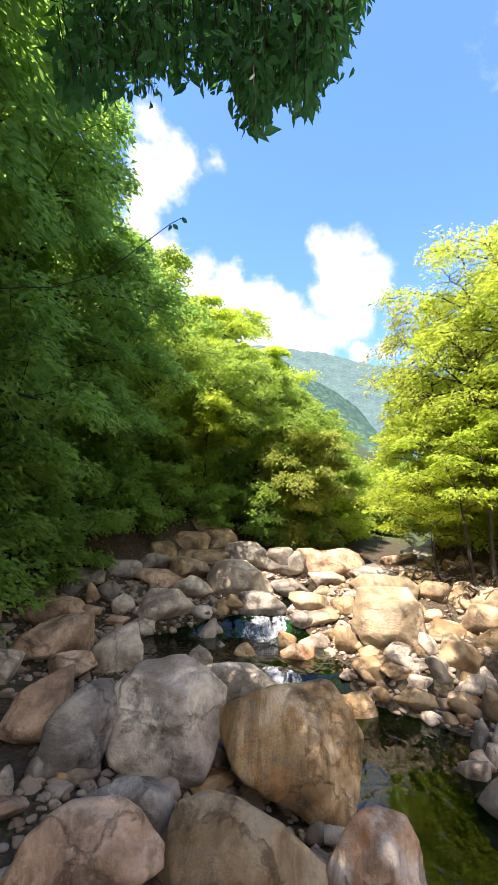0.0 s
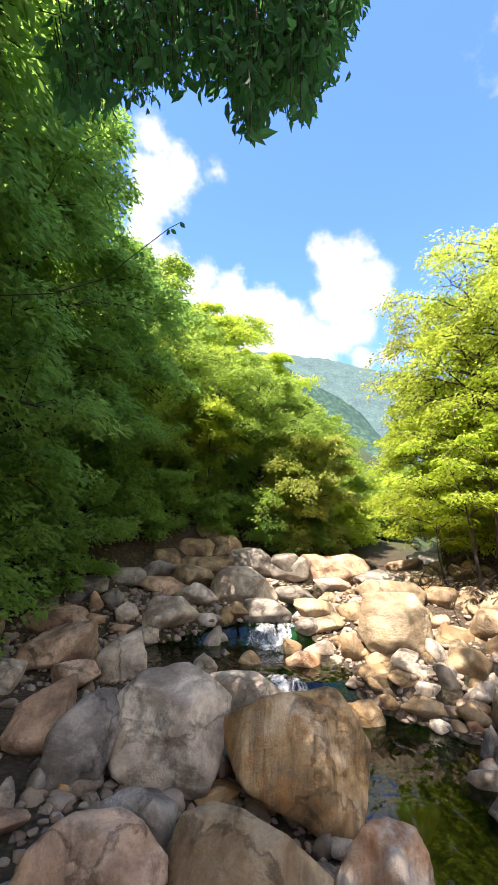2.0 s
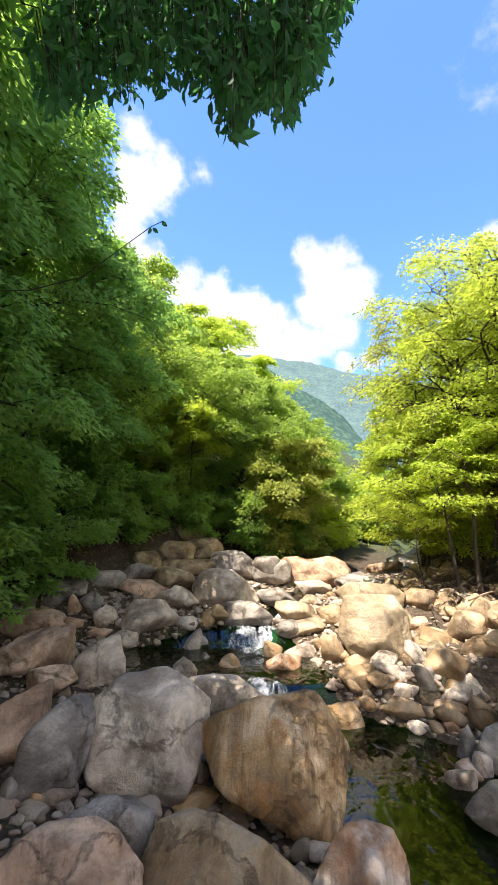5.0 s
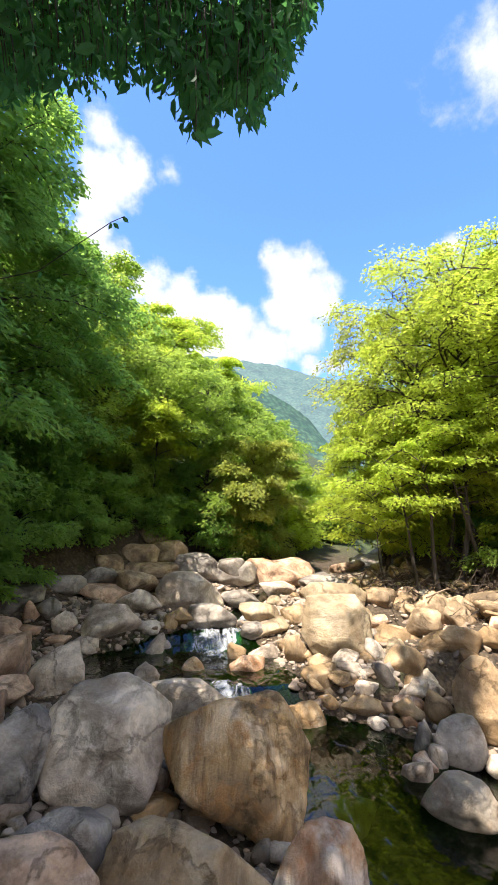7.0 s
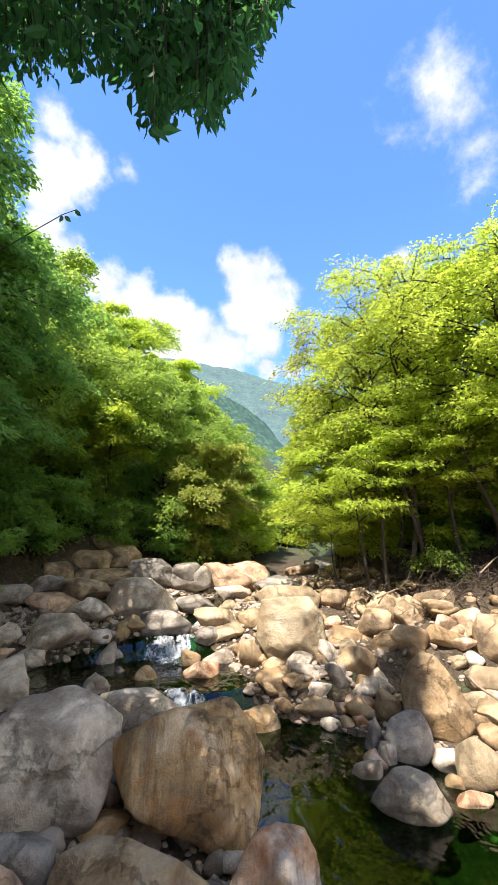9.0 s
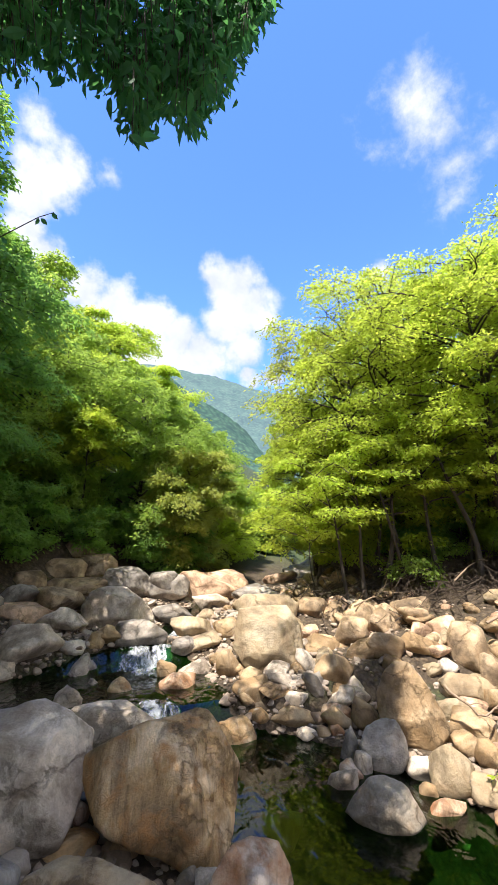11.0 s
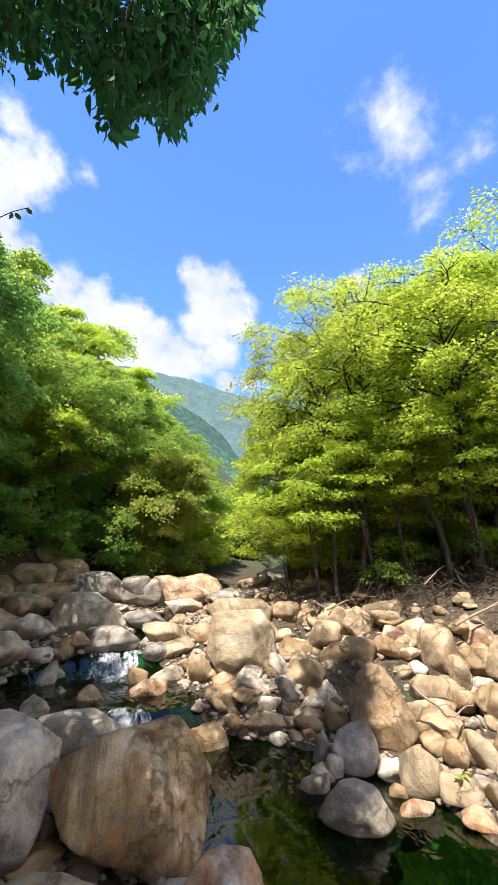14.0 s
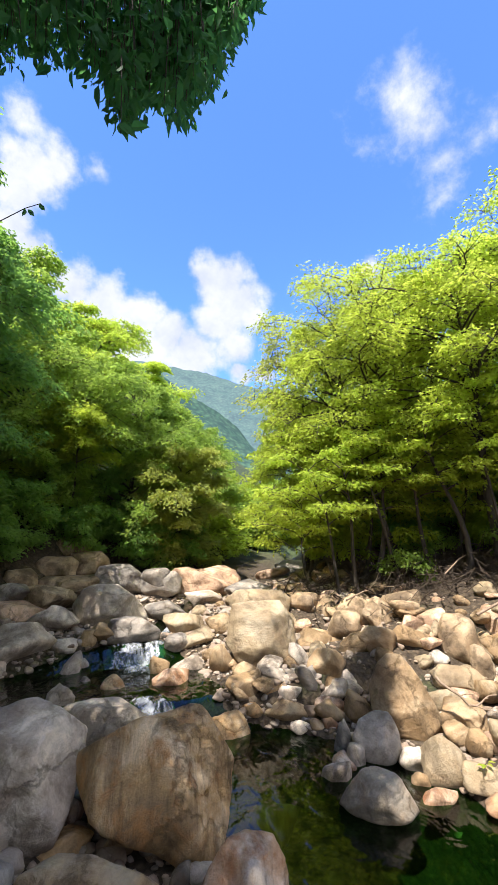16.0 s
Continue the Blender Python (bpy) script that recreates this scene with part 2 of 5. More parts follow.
def leaf_material(name, dark, mid, light, through_color, share=0.42):
    m, nt, bsdf = shader(name)
    geo = nt.nodes.new("ShaderNodeNewGeometry")
    co = nt.nodes.new("ShaderNodeTexCoord")
    patch = node(nt, "ShaderNodeTexNoise", Scale=0.9, Detail=3.0)
    link(nt, co.outputs["Object"], patch.inputs["Vector"])
    info = nt.nodes.new("ShaderNodeObjectInfo")
    fac = sums(nt, "ADD", sums(nt, "MULTIPLY", geo.outputs["Random Per Island"], 0.55), sums(nt, "MULTIPLY", patch.outputs[0], 0.45))
    fac = sums(nt, "ADD", fac, sums(nt, "MULTIPLY_ADD", info.outputs["Random"], 0.3, -0.15), clamp=True)
    color = ramp(nt, fac, ((0.05, dark), (0.5, mid), (0.95, light)))
    link(nt, color, bsdf.inputs["Base Color"])
    bsdf.inputs["Roughness"].default_value = 0.55
    bsdf.inputs["Specular IOR Level"].default_value = 0.2
    glow = nt.nodes.new("ShaderNodeBsdfTranslucent")
    link(nt, mixed(nt, 0.75, color, through_color), glow.inputs[0])
    mix = nt.nodes.new("ShaderNodeMixShader")
    mix.inputs[0].default_value = share
    link(nt, bsdf.outputs[0], mix.inputs[1])
    link(nt, glow.outputs[0], mix.inputs[2])
    link(nt, mix.outputs[0], nt.nodes["Material Output"].inputs[0])
    return m


def bark_material(name, low, high):
    m, nt, bsdf = shader(name)
    co = nt.nodes.new("ShaderNodeTexCoord")
    st = nt.nodes.new("ShaderNodeMapping")
    st.inputs["Scale"].default_value = (9, 9, 1.6)
    link(nt, co.outputs["Object"], st.inputs["Vector"])
    n = node(nt, "ShaderNodeTexNoise", Scale=2.4, Detail=8.0, Roughness=0.7, Distortion=0.8)
    link(nt, st.outputs[0], n.inputs["Vector"])
    link(nt, ramp(nt, n.outputs[0], ((0.3, low), (0.7, high))), bsdf.inputs["Base Color"])
    bsdf.inputs["Roughness"].default_value = 0.9
    relief(nt, bsdf, n.outputs[0], 0.7, 0.03)
    return m


def water_material():
    m, nt, bsdf = shader("clear_stream_water")
    nt.nodes.remove(bsdf)
    co = nt.nodes.new("ShaderNodeTexCoord")
    st = nt.nodes.new("ShaderNodeMapping")
    st.inputs["Scale"].default_value = (1.0, 0.55, 1.0)
    link(nt, co.outputs["Object"], st.inputs["Vector"])
    a = node(nt, "ShaderNodeTexNoise", Scale=6.0, Detail=2.5, Roughness=0.5, Distortion=0.5)
    b = node(nt, "ShaderNodeTexNoise", Scale=1.2, Detail=2.0)
    link(nt, st.outputs[0], a.inputs["Vector"])
    link(nt, co.outputs["Object"], b.inputs["Vector"])
    bump = node(nt, "ShaderNodeBump", Strength=0.5, Distance=0.07)
    along = nt.nodes.new("ShaderNodeSeparateXYZ")
    link(nt, co.outputs["Object"], along.inputs[0])
    swift = nt.nodes.new("ShaderNodeMapRange")
    swift.inputs[1].default_value, swift.inputs[2].default_value = 4.2, 6.2
    swift.inputs[3].default_value, swift.inputs[4].default_value = 0.8, 2.2
    link(nt, along.outputs[1], swift.inputs[0])
    link(nt, sums(nt, "MULTIPLY", a.outputs[0], sums(nt, "MULTIPLY", b.outputs[0], swift.outputs[0])), bump.inputs["Height"])
    clear = nt.nodes.new("ShaderNodeBsdfTransparent")
    clear.inputs[0].default_value = (0.15, 0.36, 0.12, 1)
    gloss = nt.nodes.new("ShaderNodeBsdfGlossy")
    gloss.inputs["Roughness"].default_value = 0.06
    link(nt, bump.outputs[0], gloss.inputs["Normal"])
    fres = node(nt, "ShaderNodeFresnel", IOR=1.33)
    link(nt, bump.outputs[0], fres.inputs["Normal"])
    mix = nt.nodes.new("ShaderNodeMixShader")
    link(nt, sums(nt, "MULTIPLY", fres.outputs[0], 1.6, clamp=True), mix.inputs[0])
    link(nt, clear.outputs[0], mix.inputs[1])
    link(nt, gloss.outputs[0], mix.inputs[2])
    link(nt, mix.outputs[0], nt.nodes["Material Output"].inputs[0])
    return m


def foam_material():
    m, nt, bsdf = shader("white_water")
    co = nt.nodes.new("ShaderNodeTexCoord")
    st = nt.nodes.new("ShaderNodeMapping")
    st.inputs["Scale"].default_value = (5.0, 2.2, 2.2)
    link(nt, co.outputs["Object"], st.inputs["Vector"])
    n = node(nt, "ShaderNodeTexNoise", Scale=1.6, Detail=6.0, Roughness=0.7, Distortion=0.6)
    link(nt, st.outputs[0], n.inputs["Vector"])
    bsdf.inputs["Base Color"].default_value = (0.80, 0.84, 0.88, 1)
    bsdf.inputs["Roughness"].default_value = 0.35
    clear = nt.nodes.new("ShaderNodeBsdfTransparent")
    mix = nt.nodes.new("ShaderNodeMixShader")
    link(nt, ramp(nt, n.outputs[0], ((0.40, (0, 0, 0)), (0.70, (0.72, 0.72, 0.72)))), mix.inputs[0])
    link(nt, clear.outputs[0], mix.inputs[1])
    link(nt, bsdf.outputs[0], mix.inputs[2])
    link(nt, mix.outputs[0], nt.nodes["Material Output"].inputs[0])
    relief(nt, bsdf, n.outputs[0], 0.8, 0.05)
    return m


def far_wood_material(name, low, high, haze_glow, amount):
    """Wooded mountains so far off that blue haze shows, painted on as a faint glow."""
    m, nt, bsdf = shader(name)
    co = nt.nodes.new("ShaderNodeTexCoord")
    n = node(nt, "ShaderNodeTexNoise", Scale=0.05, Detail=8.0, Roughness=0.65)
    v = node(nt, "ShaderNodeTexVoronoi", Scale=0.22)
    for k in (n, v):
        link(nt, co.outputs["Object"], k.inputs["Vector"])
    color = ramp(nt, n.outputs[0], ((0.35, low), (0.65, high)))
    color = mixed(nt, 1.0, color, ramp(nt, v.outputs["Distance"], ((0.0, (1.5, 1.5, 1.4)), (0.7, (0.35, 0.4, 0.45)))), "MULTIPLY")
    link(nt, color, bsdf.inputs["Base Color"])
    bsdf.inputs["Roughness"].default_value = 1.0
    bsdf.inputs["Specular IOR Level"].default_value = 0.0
    bsdf.inputs["Emission Color"].default_value = (*haze_glow, 1)
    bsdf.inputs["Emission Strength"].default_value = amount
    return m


GRAVEL, GROUND = gravel_material(), ground_material()
BARK = bark_material("dark_bark", (0.022, 0.017, 0.012), (0.085, 0.068, 0.05))
WATER, FOAM = water_material(), foam_material()
# leaf tones also carry light: darker copies for shaded trees, brighter for sunlit ones
LEAF = {
    "canopy": leaf_material("dark_canopy_leaves", (0.028, 0.095, 0.048), (0.050, 0.145, 0.066), (0.090, 0.215, 0.078), (0.15, 0.42, 0.10), 0.48),
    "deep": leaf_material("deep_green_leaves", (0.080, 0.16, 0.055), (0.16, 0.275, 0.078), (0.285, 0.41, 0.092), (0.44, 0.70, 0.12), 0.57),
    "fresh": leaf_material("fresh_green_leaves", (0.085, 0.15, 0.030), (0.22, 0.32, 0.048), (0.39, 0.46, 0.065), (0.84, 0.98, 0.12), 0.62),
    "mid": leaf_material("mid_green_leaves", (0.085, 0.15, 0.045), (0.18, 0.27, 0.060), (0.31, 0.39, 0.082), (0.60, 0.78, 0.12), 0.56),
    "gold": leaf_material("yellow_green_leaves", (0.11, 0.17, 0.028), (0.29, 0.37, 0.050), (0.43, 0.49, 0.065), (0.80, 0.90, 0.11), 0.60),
    "dusty": leaf_material("pale_green_leaves", (0.13, 0.18, 0.07), (0.28, 0.33, 0.08), (0.50, 0.49, 0.16), (0.80, 0.82, 0.16), 0.52),
}
for key in ("canopy", "deep"):
    LEAF[key].node_tree.nodes["Principled BSDF"].inputs["Roughness"].default_value = 0.55
    LEAF[key].node_tree.nodes["Principled BSDF"].inputs["Specular IOR Level"].default_value = 0.12

# ---- the lie of the land ----
def interp(v, xs, ys):
    return np.interp(v, xs, ys)


def stream_x(y):
    return interp(y, (-6, 0, 2, 4, 5, 5.8, 6.3, 7, 7.8, 8.6, 10, 12, 14, 18, 30, 80, 400), (2.5, 2.3, 2.2, 2.1, 1.9, 1.3, -0.25, -0.55, -0.25, 0.55, 1.2, 2.6, 4.3, 7, 12, 34, 200))


def stream_half(y):
    return interp(y, (-6, 3, 4.5, 5.5, 6, 6.4, 7.2, 7.8, 8.4, 10, 14, 30), (1.2, 1.2, 1.12, 0.9, 0.8, 1.85, 1.95, 1.5, 0.4, 0.32, 0.3, 0.4))


def ease(v, a, b):
    s = np.clip((v - a) / (b - a), 0, 1)
    return s * s * (3 - 2 * s)


def water_level(y):
    return 0.32 * ease(y, 5.85, 6.25) + 0.26 * ease(y, 7.75, 8.4) + 0.4 * ease(y, 8.8, 13) + 0.06 * np.clip(y - 13, 0, 80)


def left_foot(y):
    return interp(y, (-4, 2, 5, 7, 9, 11, 13, 15, 18, 30, 80, 400), (-3.6, -3.8, -3.9, -3.6, -2.6, -1.3, 0.3, 1.8, 4.5, 9, 30, 190))


def right_foot(y):
    return interp(y, (-4, 2, 5, 8, 10, 12, 15, 30, 80, 400), (5.6, 5.6, 5.7, 4.7, 4.3, 5.0, 8, 16, 40, 215))


def wave(x, y, seed, size):
    """Smooth waves of unlike lengths, for uneven ground."""
    r = np.random.RandomState(seed)
    z = 0
    for k in range(7):
        a, f, p = r.uniform(0, 6.28), r.uniform(0.6, 1.9) * (1 + k * 0.45) / size, r.uniform(0, 6.28)
        z = z + np.sin((x * math.cos(a) + y * math.sin(a)) * f + p) / (1 + k * 0.6)
    return z / 2.6


def land(x, y):
    x, y = np.asarray(x, float), np.asarray(y, float)
    off = np.abs(x - stream_x(y)) - stream_half(y)
    bed = -(0.50 - 0.10 * ease(y, 5.2, 6.2)) * ease(-off, -0.02, 0.45)
    bank = 0.03 + 0.13 * np.clip(off, 0, 4)
    s = np.clip(left_foot(y) - x, 0, None)
    left = 45 * (1 - np.exp(-(0.45 * s + 0.5 * np.clip(s - 0.8, 0, None)) / 45))
    r = np.clip(x - right_foot(y), 0, None)
    right = 32 * (1 - np.exp(-0.42 * r / 32))
    stand = 0.75 * np.exp(-(x ** 2 + (y + 0.4) ** 2) / 2.6) * (y < 8)
    rough = wave(x, y, 3, 0.9) * 0.05 * ease(off, -0.1, 0.8) + wave(x, y, 4, 4.0) * 0.25 * ease(s + r, 0.5, 4)
    return water_level(y) + bed + bank + left + right + stand + rough


def spread_axis(near, far, count):
    u = np.linspace(-1, 1, count)
    k = math.asinh(far / near)
    return near * np.sinh(u * k)


def mesh_from(name, verts, faces, mats=(), smooth=True):
    """A mesh from arrays; all faces have as many corners as the array is wide."""
    verts, faces = np.asarray(verts, np.float32), np.asarray(faces, np.int32)
    me = bpy.data.meshes.new(name)
    n, w = faces.shape
    me.vertices.add(len(verts))
    me.vertices.foreach_set("co", verts.ravel())
    me.loops.add(n * w)
    me.loops.foreach_set("vertex_index", faces.ravel())
    me.polygons.add(n)
    me.polygons.foreach_set("loop_start", np.arange(0, n * w, w, dtype=np.int32))
    me.polygons.foreach_set("loop_total", np.full(n, w, np.int32))
    me.polygons.foreach_set("use_smooth", np.full(n, smooth))
    for m in mats:
        me.materials.append(m)
    me.update(calc_edges=True)
    return me


def grid_mesh(name, xs, ys, height, mat):
    gx, gy = np.meshgrid(xs, ys)
    verts = np.stack([gx, gy, height(gx, gy)], -1).reshape(-1, 3)
    nx, ny = len(xs), len(ys)
    i = (np.arange(ny - 1)[:, None] * nx + np.arange(nx - 1)[None]).ravel()
    return mesh_from(name, verts, np.stack([i, i + 1, i + 1 + nx, i + nx], 1), (mat,))


def part(name, me, parent, label="", kind=""):
    ob = new(name, me)
    ob.parent = parent
    return tagged(ob, label, kind=kind)


ground = new("ground", grid_mesh("ground", spread_axis(3.0, 1600, 420), 5 + spread_axis(3.5, 1600, 420), land, GROUND))
tagged(ground, "stony stream bed and leaf-littered wooded slopes", "ground", kind="structure")


def water_height(x, y):
    return water_level(y) + wave(x, y, 8, 0.30) * 0.008 + wave(x, y, 9, 0.12) * 0.009 * ease(y, 3.9, 5.2)


water = new("water", grid_mesh("water", np.linspace(-3.6, 5.2, 150), np.linspace(-5, 12.4, 260), water_height, WATER))
tagged(water, "clear green stream water flowing in low steps between boulders", "stream", kind="structure")


def white_water(x, y, wide, run, turn, seed):
    """A short fall of broken water between two levels of the stream."""
    rng = np.random.RandomState(seed)
    gx, gy = np.meshgrid(np.linspace(-0.5, 0.5, 28), np.linspace(-0.5, 0.5, 34))
    c, k = math.cos(radians(turn)), math.sin(radians(turn))
    edge = 1 + 0.12 * wave(gy * 3, gx * 0, seed, 0.5)
    px, py = gx * wide * edge, gy * run
    wx, wy = x + px * c - py * k, y + px * k + py * c
    wz = water_level(wy) + 0.018 + 0.022 * wave(wx, wy, seed, 0.06) + 0.005 * rng.normal(0, 1, gx.shape) - 0.05 * (np.abs(gx) * 2) ** 4
    i = (np.arange(33)[:, None] * 28 + np.arange(27)[None]).ravel()
    ob = new("white_water", mesh_from("white_water", np.stack([wx, wy, wz], -1).reshape(-1, 3), np.stack([i, i + 1, i + 29, i + 28], 1), (FOAM,)))
    tagged(ob, "white foaming water tumbling over a low step", "rapids", kind="structure")


white_water(0.50, 6.25, 0.50, 0.50, 6, 51)
white_water(0.32, 8.08, 0.95, 0.62, -8, 52)
white_water(0.30, 7.74, 0.40, 0.25, -25, 53)
white_water(0.95, 8.95, 0.35, 0.5, -20, 54)


# ---- far mountains ----
def mountain(name, label, far, rise, profile, mat, seed):
    """A wooded ridge across the valley: profile gives its crest along x."""
    xs, vs = np.linspace(-0.9 * far, 1.3 * far, 240), np.linspace(0, 1, 60)
    gx, gv = np.meshgrid(xs, vs)
    crest = profile(gx / far) * far
    gy = far - (1 - gv) * rise * far + wave(gx, gv * far, seed, far / 14) * far * 0.012
    gz = crest * gv ** 1.15 + wave(gx, gy, seed + 1, far / 20) * far * 0.010 + np.abs(wave(gx, gy, seed + 2, far / 110)) * far * 0.006 + 4 * gv
    verts = np.stack([gx, gy, gz], -1).reshape(-1, 3)
    i = (np.arange(59)[:, None] * 240 + np.arange(239)[None]).ravel()
    ob = new(name, mesh_from(name, verts, np.stack([i, i + 1, i + 241, i + 240], 1), (mat,)))
    return tagged(ob, label, "mountain", kind="structure")


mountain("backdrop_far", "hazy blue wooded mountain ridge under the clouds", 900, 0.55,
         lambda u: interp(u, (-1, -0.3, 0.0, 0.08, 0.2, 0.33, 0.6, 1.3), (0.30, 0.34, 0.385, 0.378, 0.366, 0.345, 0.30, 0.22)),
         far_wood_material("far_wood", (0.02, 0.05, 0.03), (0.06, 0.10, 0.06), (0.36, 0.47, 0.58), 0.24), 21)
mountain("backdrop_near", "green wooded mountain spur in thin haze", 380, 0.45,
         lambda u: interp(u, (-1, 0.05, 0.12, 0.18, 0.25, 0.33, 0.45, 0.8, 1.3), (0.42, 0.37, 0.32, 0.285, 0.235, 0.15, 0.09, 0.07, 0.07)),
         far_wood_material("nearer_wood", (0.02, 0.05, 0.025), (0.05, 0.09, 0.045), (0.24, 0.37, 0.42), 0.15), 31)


# ---- stones ----
def ball(levels):
    bm = bmesh.new()
    bmesh.ops.create_icosphere(bm, subdivisions=levels, radius=1.0)
    bm.verts.ensure_lookup_table()
    v = np.array([p.co[:] for p in bm.verts])
    f = np.array([[p.index for p in q.verts] for q in bm.faces])
    bm.free()
    return v / np.linalg.norm(v, axis=1, keepdims=True), f


BALLS = {n: ball(n) for n in (1, 2, 3, 4, 5)}


def lumps(v, rng, freq, count=14):
    """Smooth random lumps over directions."""
    z = np.zeros(len(v))
    for _ in range(count):
        k = rng.normal(0, 1, 3)
        k *= freq * rng.uniform(0.6, 1.6) / np.linalg.norm(k)
        z += np.sin(v @ k + rng.uniform(0, 6.28))
    return z / math.sqrt(count)


# corners of the faces that the largest boulders turn to the path, as shares of half their width and height
OUTLINES = {
    "wedge": ((-0.98, 0.40), (-0.78, 0.66), (-0.19, 0.78), (0.30, 1.0), (0.56, 0.88), (0.98, 0.20), (0.92, -0.24), (0.76, -0.83), (0.52, -0.98), (0.25, -0.83), (-0.59, -0.42), (-0.94, 0.06)),
    "hump": ((-0.36, 0.94), (0.30, 1.0), (0.63, 0.76), (1.0, 0.45), (0.97, 0.2), (0.77, -0.46), (0.54, -0.92), (-0.30, -0.96), (-0.71, -0.58), (-0.94, -0.04), (-0.95, 0.2), (-0.76, 0.55)),
    "dome": ((-1.0, -0.4), (-0.73, 0.4), (-0.27, 0.95), (0.35, 0.88), (0.73, 0.3), (1.0, -0.4), (0.9, -1.0), (-0.9, -1.0)),
    "tent": ((-0.98, -0.2), (-0.71, 0.76), (-0.36, 1.0), (-0.11, 0.88), (0.5, 0.38), (0.94, -0.2), (1.0, -1.0), (-0.95, -1.0)),
    "tooth": ((-0.25, 0.9), (0.1, 1.0), (0.65, 0.9), (0.9, 0.46), (1.0, -0.5), (0.8, -1.0), (-0.9, -1.0), (-1.0, -0.5), (-0.6, 0.36)),
    "block": ((-0.85, 0.92), (0.55, 1.0), (0.92, 0.4), (1.0, -0.9), (-0.5, -1.0), (-1.0, -0.3)),
    "cone": ((-1.0, -0.45), (-0.75, 0.1), (-0.35, 0.85), (0.1, 1.0), (0.5, 0.8), (0.9, 0.0), (1.0, -0.4), (0.7, -0.8), (0.1, -1.0), (-0.6, -0.8)),
    "knob": ((-0.9, -0.1), (-0.6, 0.6), (0.1, 1.0), (0.6, 0.95), (0.95, 0.3), (1.0, -0.4), (0.6, -1.0), (-0.4, -0.9)),
    "lean": ((-0.4, 1.0), (0.0, 0.95), (0.4, 0.5), (0.9, -0.3), (1.0, -0.7), (0.6, -1.0), (-0.3, -0.9), (-0.9, -0.5), (-0.95, 0.2), (-0.7, 0.75)),
    "slab": ((-1.0, 0.3), (-0.6, 1.0), (0.7, 0.9), (1.0, 0.4), (0.9, -0.7), (0.3, -1.0), (-0.5, -0.9)),
    "shoulder": ((-0.95, -0.6), (-0.8, 0.2), (-0.1, 0.8), (0.5, 1.0), (0.9, 0.9), (1.0, 0.4), (0.7, -0.5), (0.3, -1.0), (-0.6, -1.0)),
    "slope": ((-1.0, 0.1), (-0.8, 0.8), (-0.3, 1.0), (0.2, 0.9), (0.9, -0.1), (1.0, -0.7), (0.8, -1.0), (-0.8, -1.0)),
    "face": ((-1.0, -0.8), (-0.85, 0.1), (-0.4, 0.8), (0.1, 1.0), (0.6, 0.8), (0.95, 0.1), (1.0, -0.9), (0.0, -1.0)),
    "ramp": ((-1.0, -0.2), (-0.85, 0.9), (-0.5, 1.0), (0.2, 0.3), (0.9, -0.5), (1.0, -0.9), (-0.9, -1.0)),
    "pillar": ((-0.9, -0.8), (-0.95, 0.3), (-0.6, 0.95), (0.2, 1.0), (0.8, 0.75), (1.0, 0.0), (0.9, -0.9), (0.0, -1.0)),
}
# how the side towards the path is broken: direction and distance
FRONTS = ((-0.22, -0.97, 0.10, 0.76), (0.70, -0.71, 0.05, 0.84), (-0.74, -0.67, 0.05, 0.92), (0.08, -0.78, 0.62, 0.86), (-0.1, -0.80, -0.60, 0.92),
          (0.1, 0.98, 0.1, 0.84), (0.72, 0.69, 0.0, 0.95), (-0.7, 0.7, 0.1, 0.95), (-0.05, 0.74, 0.67, 0.78))


# hollows worn into a boulder: direction, width and depth
HOLLOWS = {"hump": ((0.16, -0.92, -0.34, 0.15, 0.20), (-0.34, -0.90, -0.26, 0.12, 0.10), (0.05, -0.85, -0.55, 0.10, 0.06)), "wedge": ((0.45, -0.80, 0.40, 0.13, 0.08), (-0.35, -0.93, 0.05, 0.20, 0.06)),
           "tooth": ((-0.1, -0.9, 0.3, 0.2, 0.08),), "lean": ((-0.5, -0.8, 0.3, 0.25, 0.10),)}


def faces_of(outline):
    """The planes that meet along an outline, and those of its front and back."""
    pts = sorted(OUTLINES[outline], key=lambda p: math.atan2(p[1], p[0]))
    planes = []
    for (x0, z0), (x1, z1) in zip(pts, pts[1:] + pts[:1]):
        nx, nz = z1 - z0, x0 - x1
        size = math.hypot(nx, nz)
        planes.append((nx / size, 0.0, nz / size, (nx * x0 + nz * z0) / size))
    return planes + list(FRONTS)


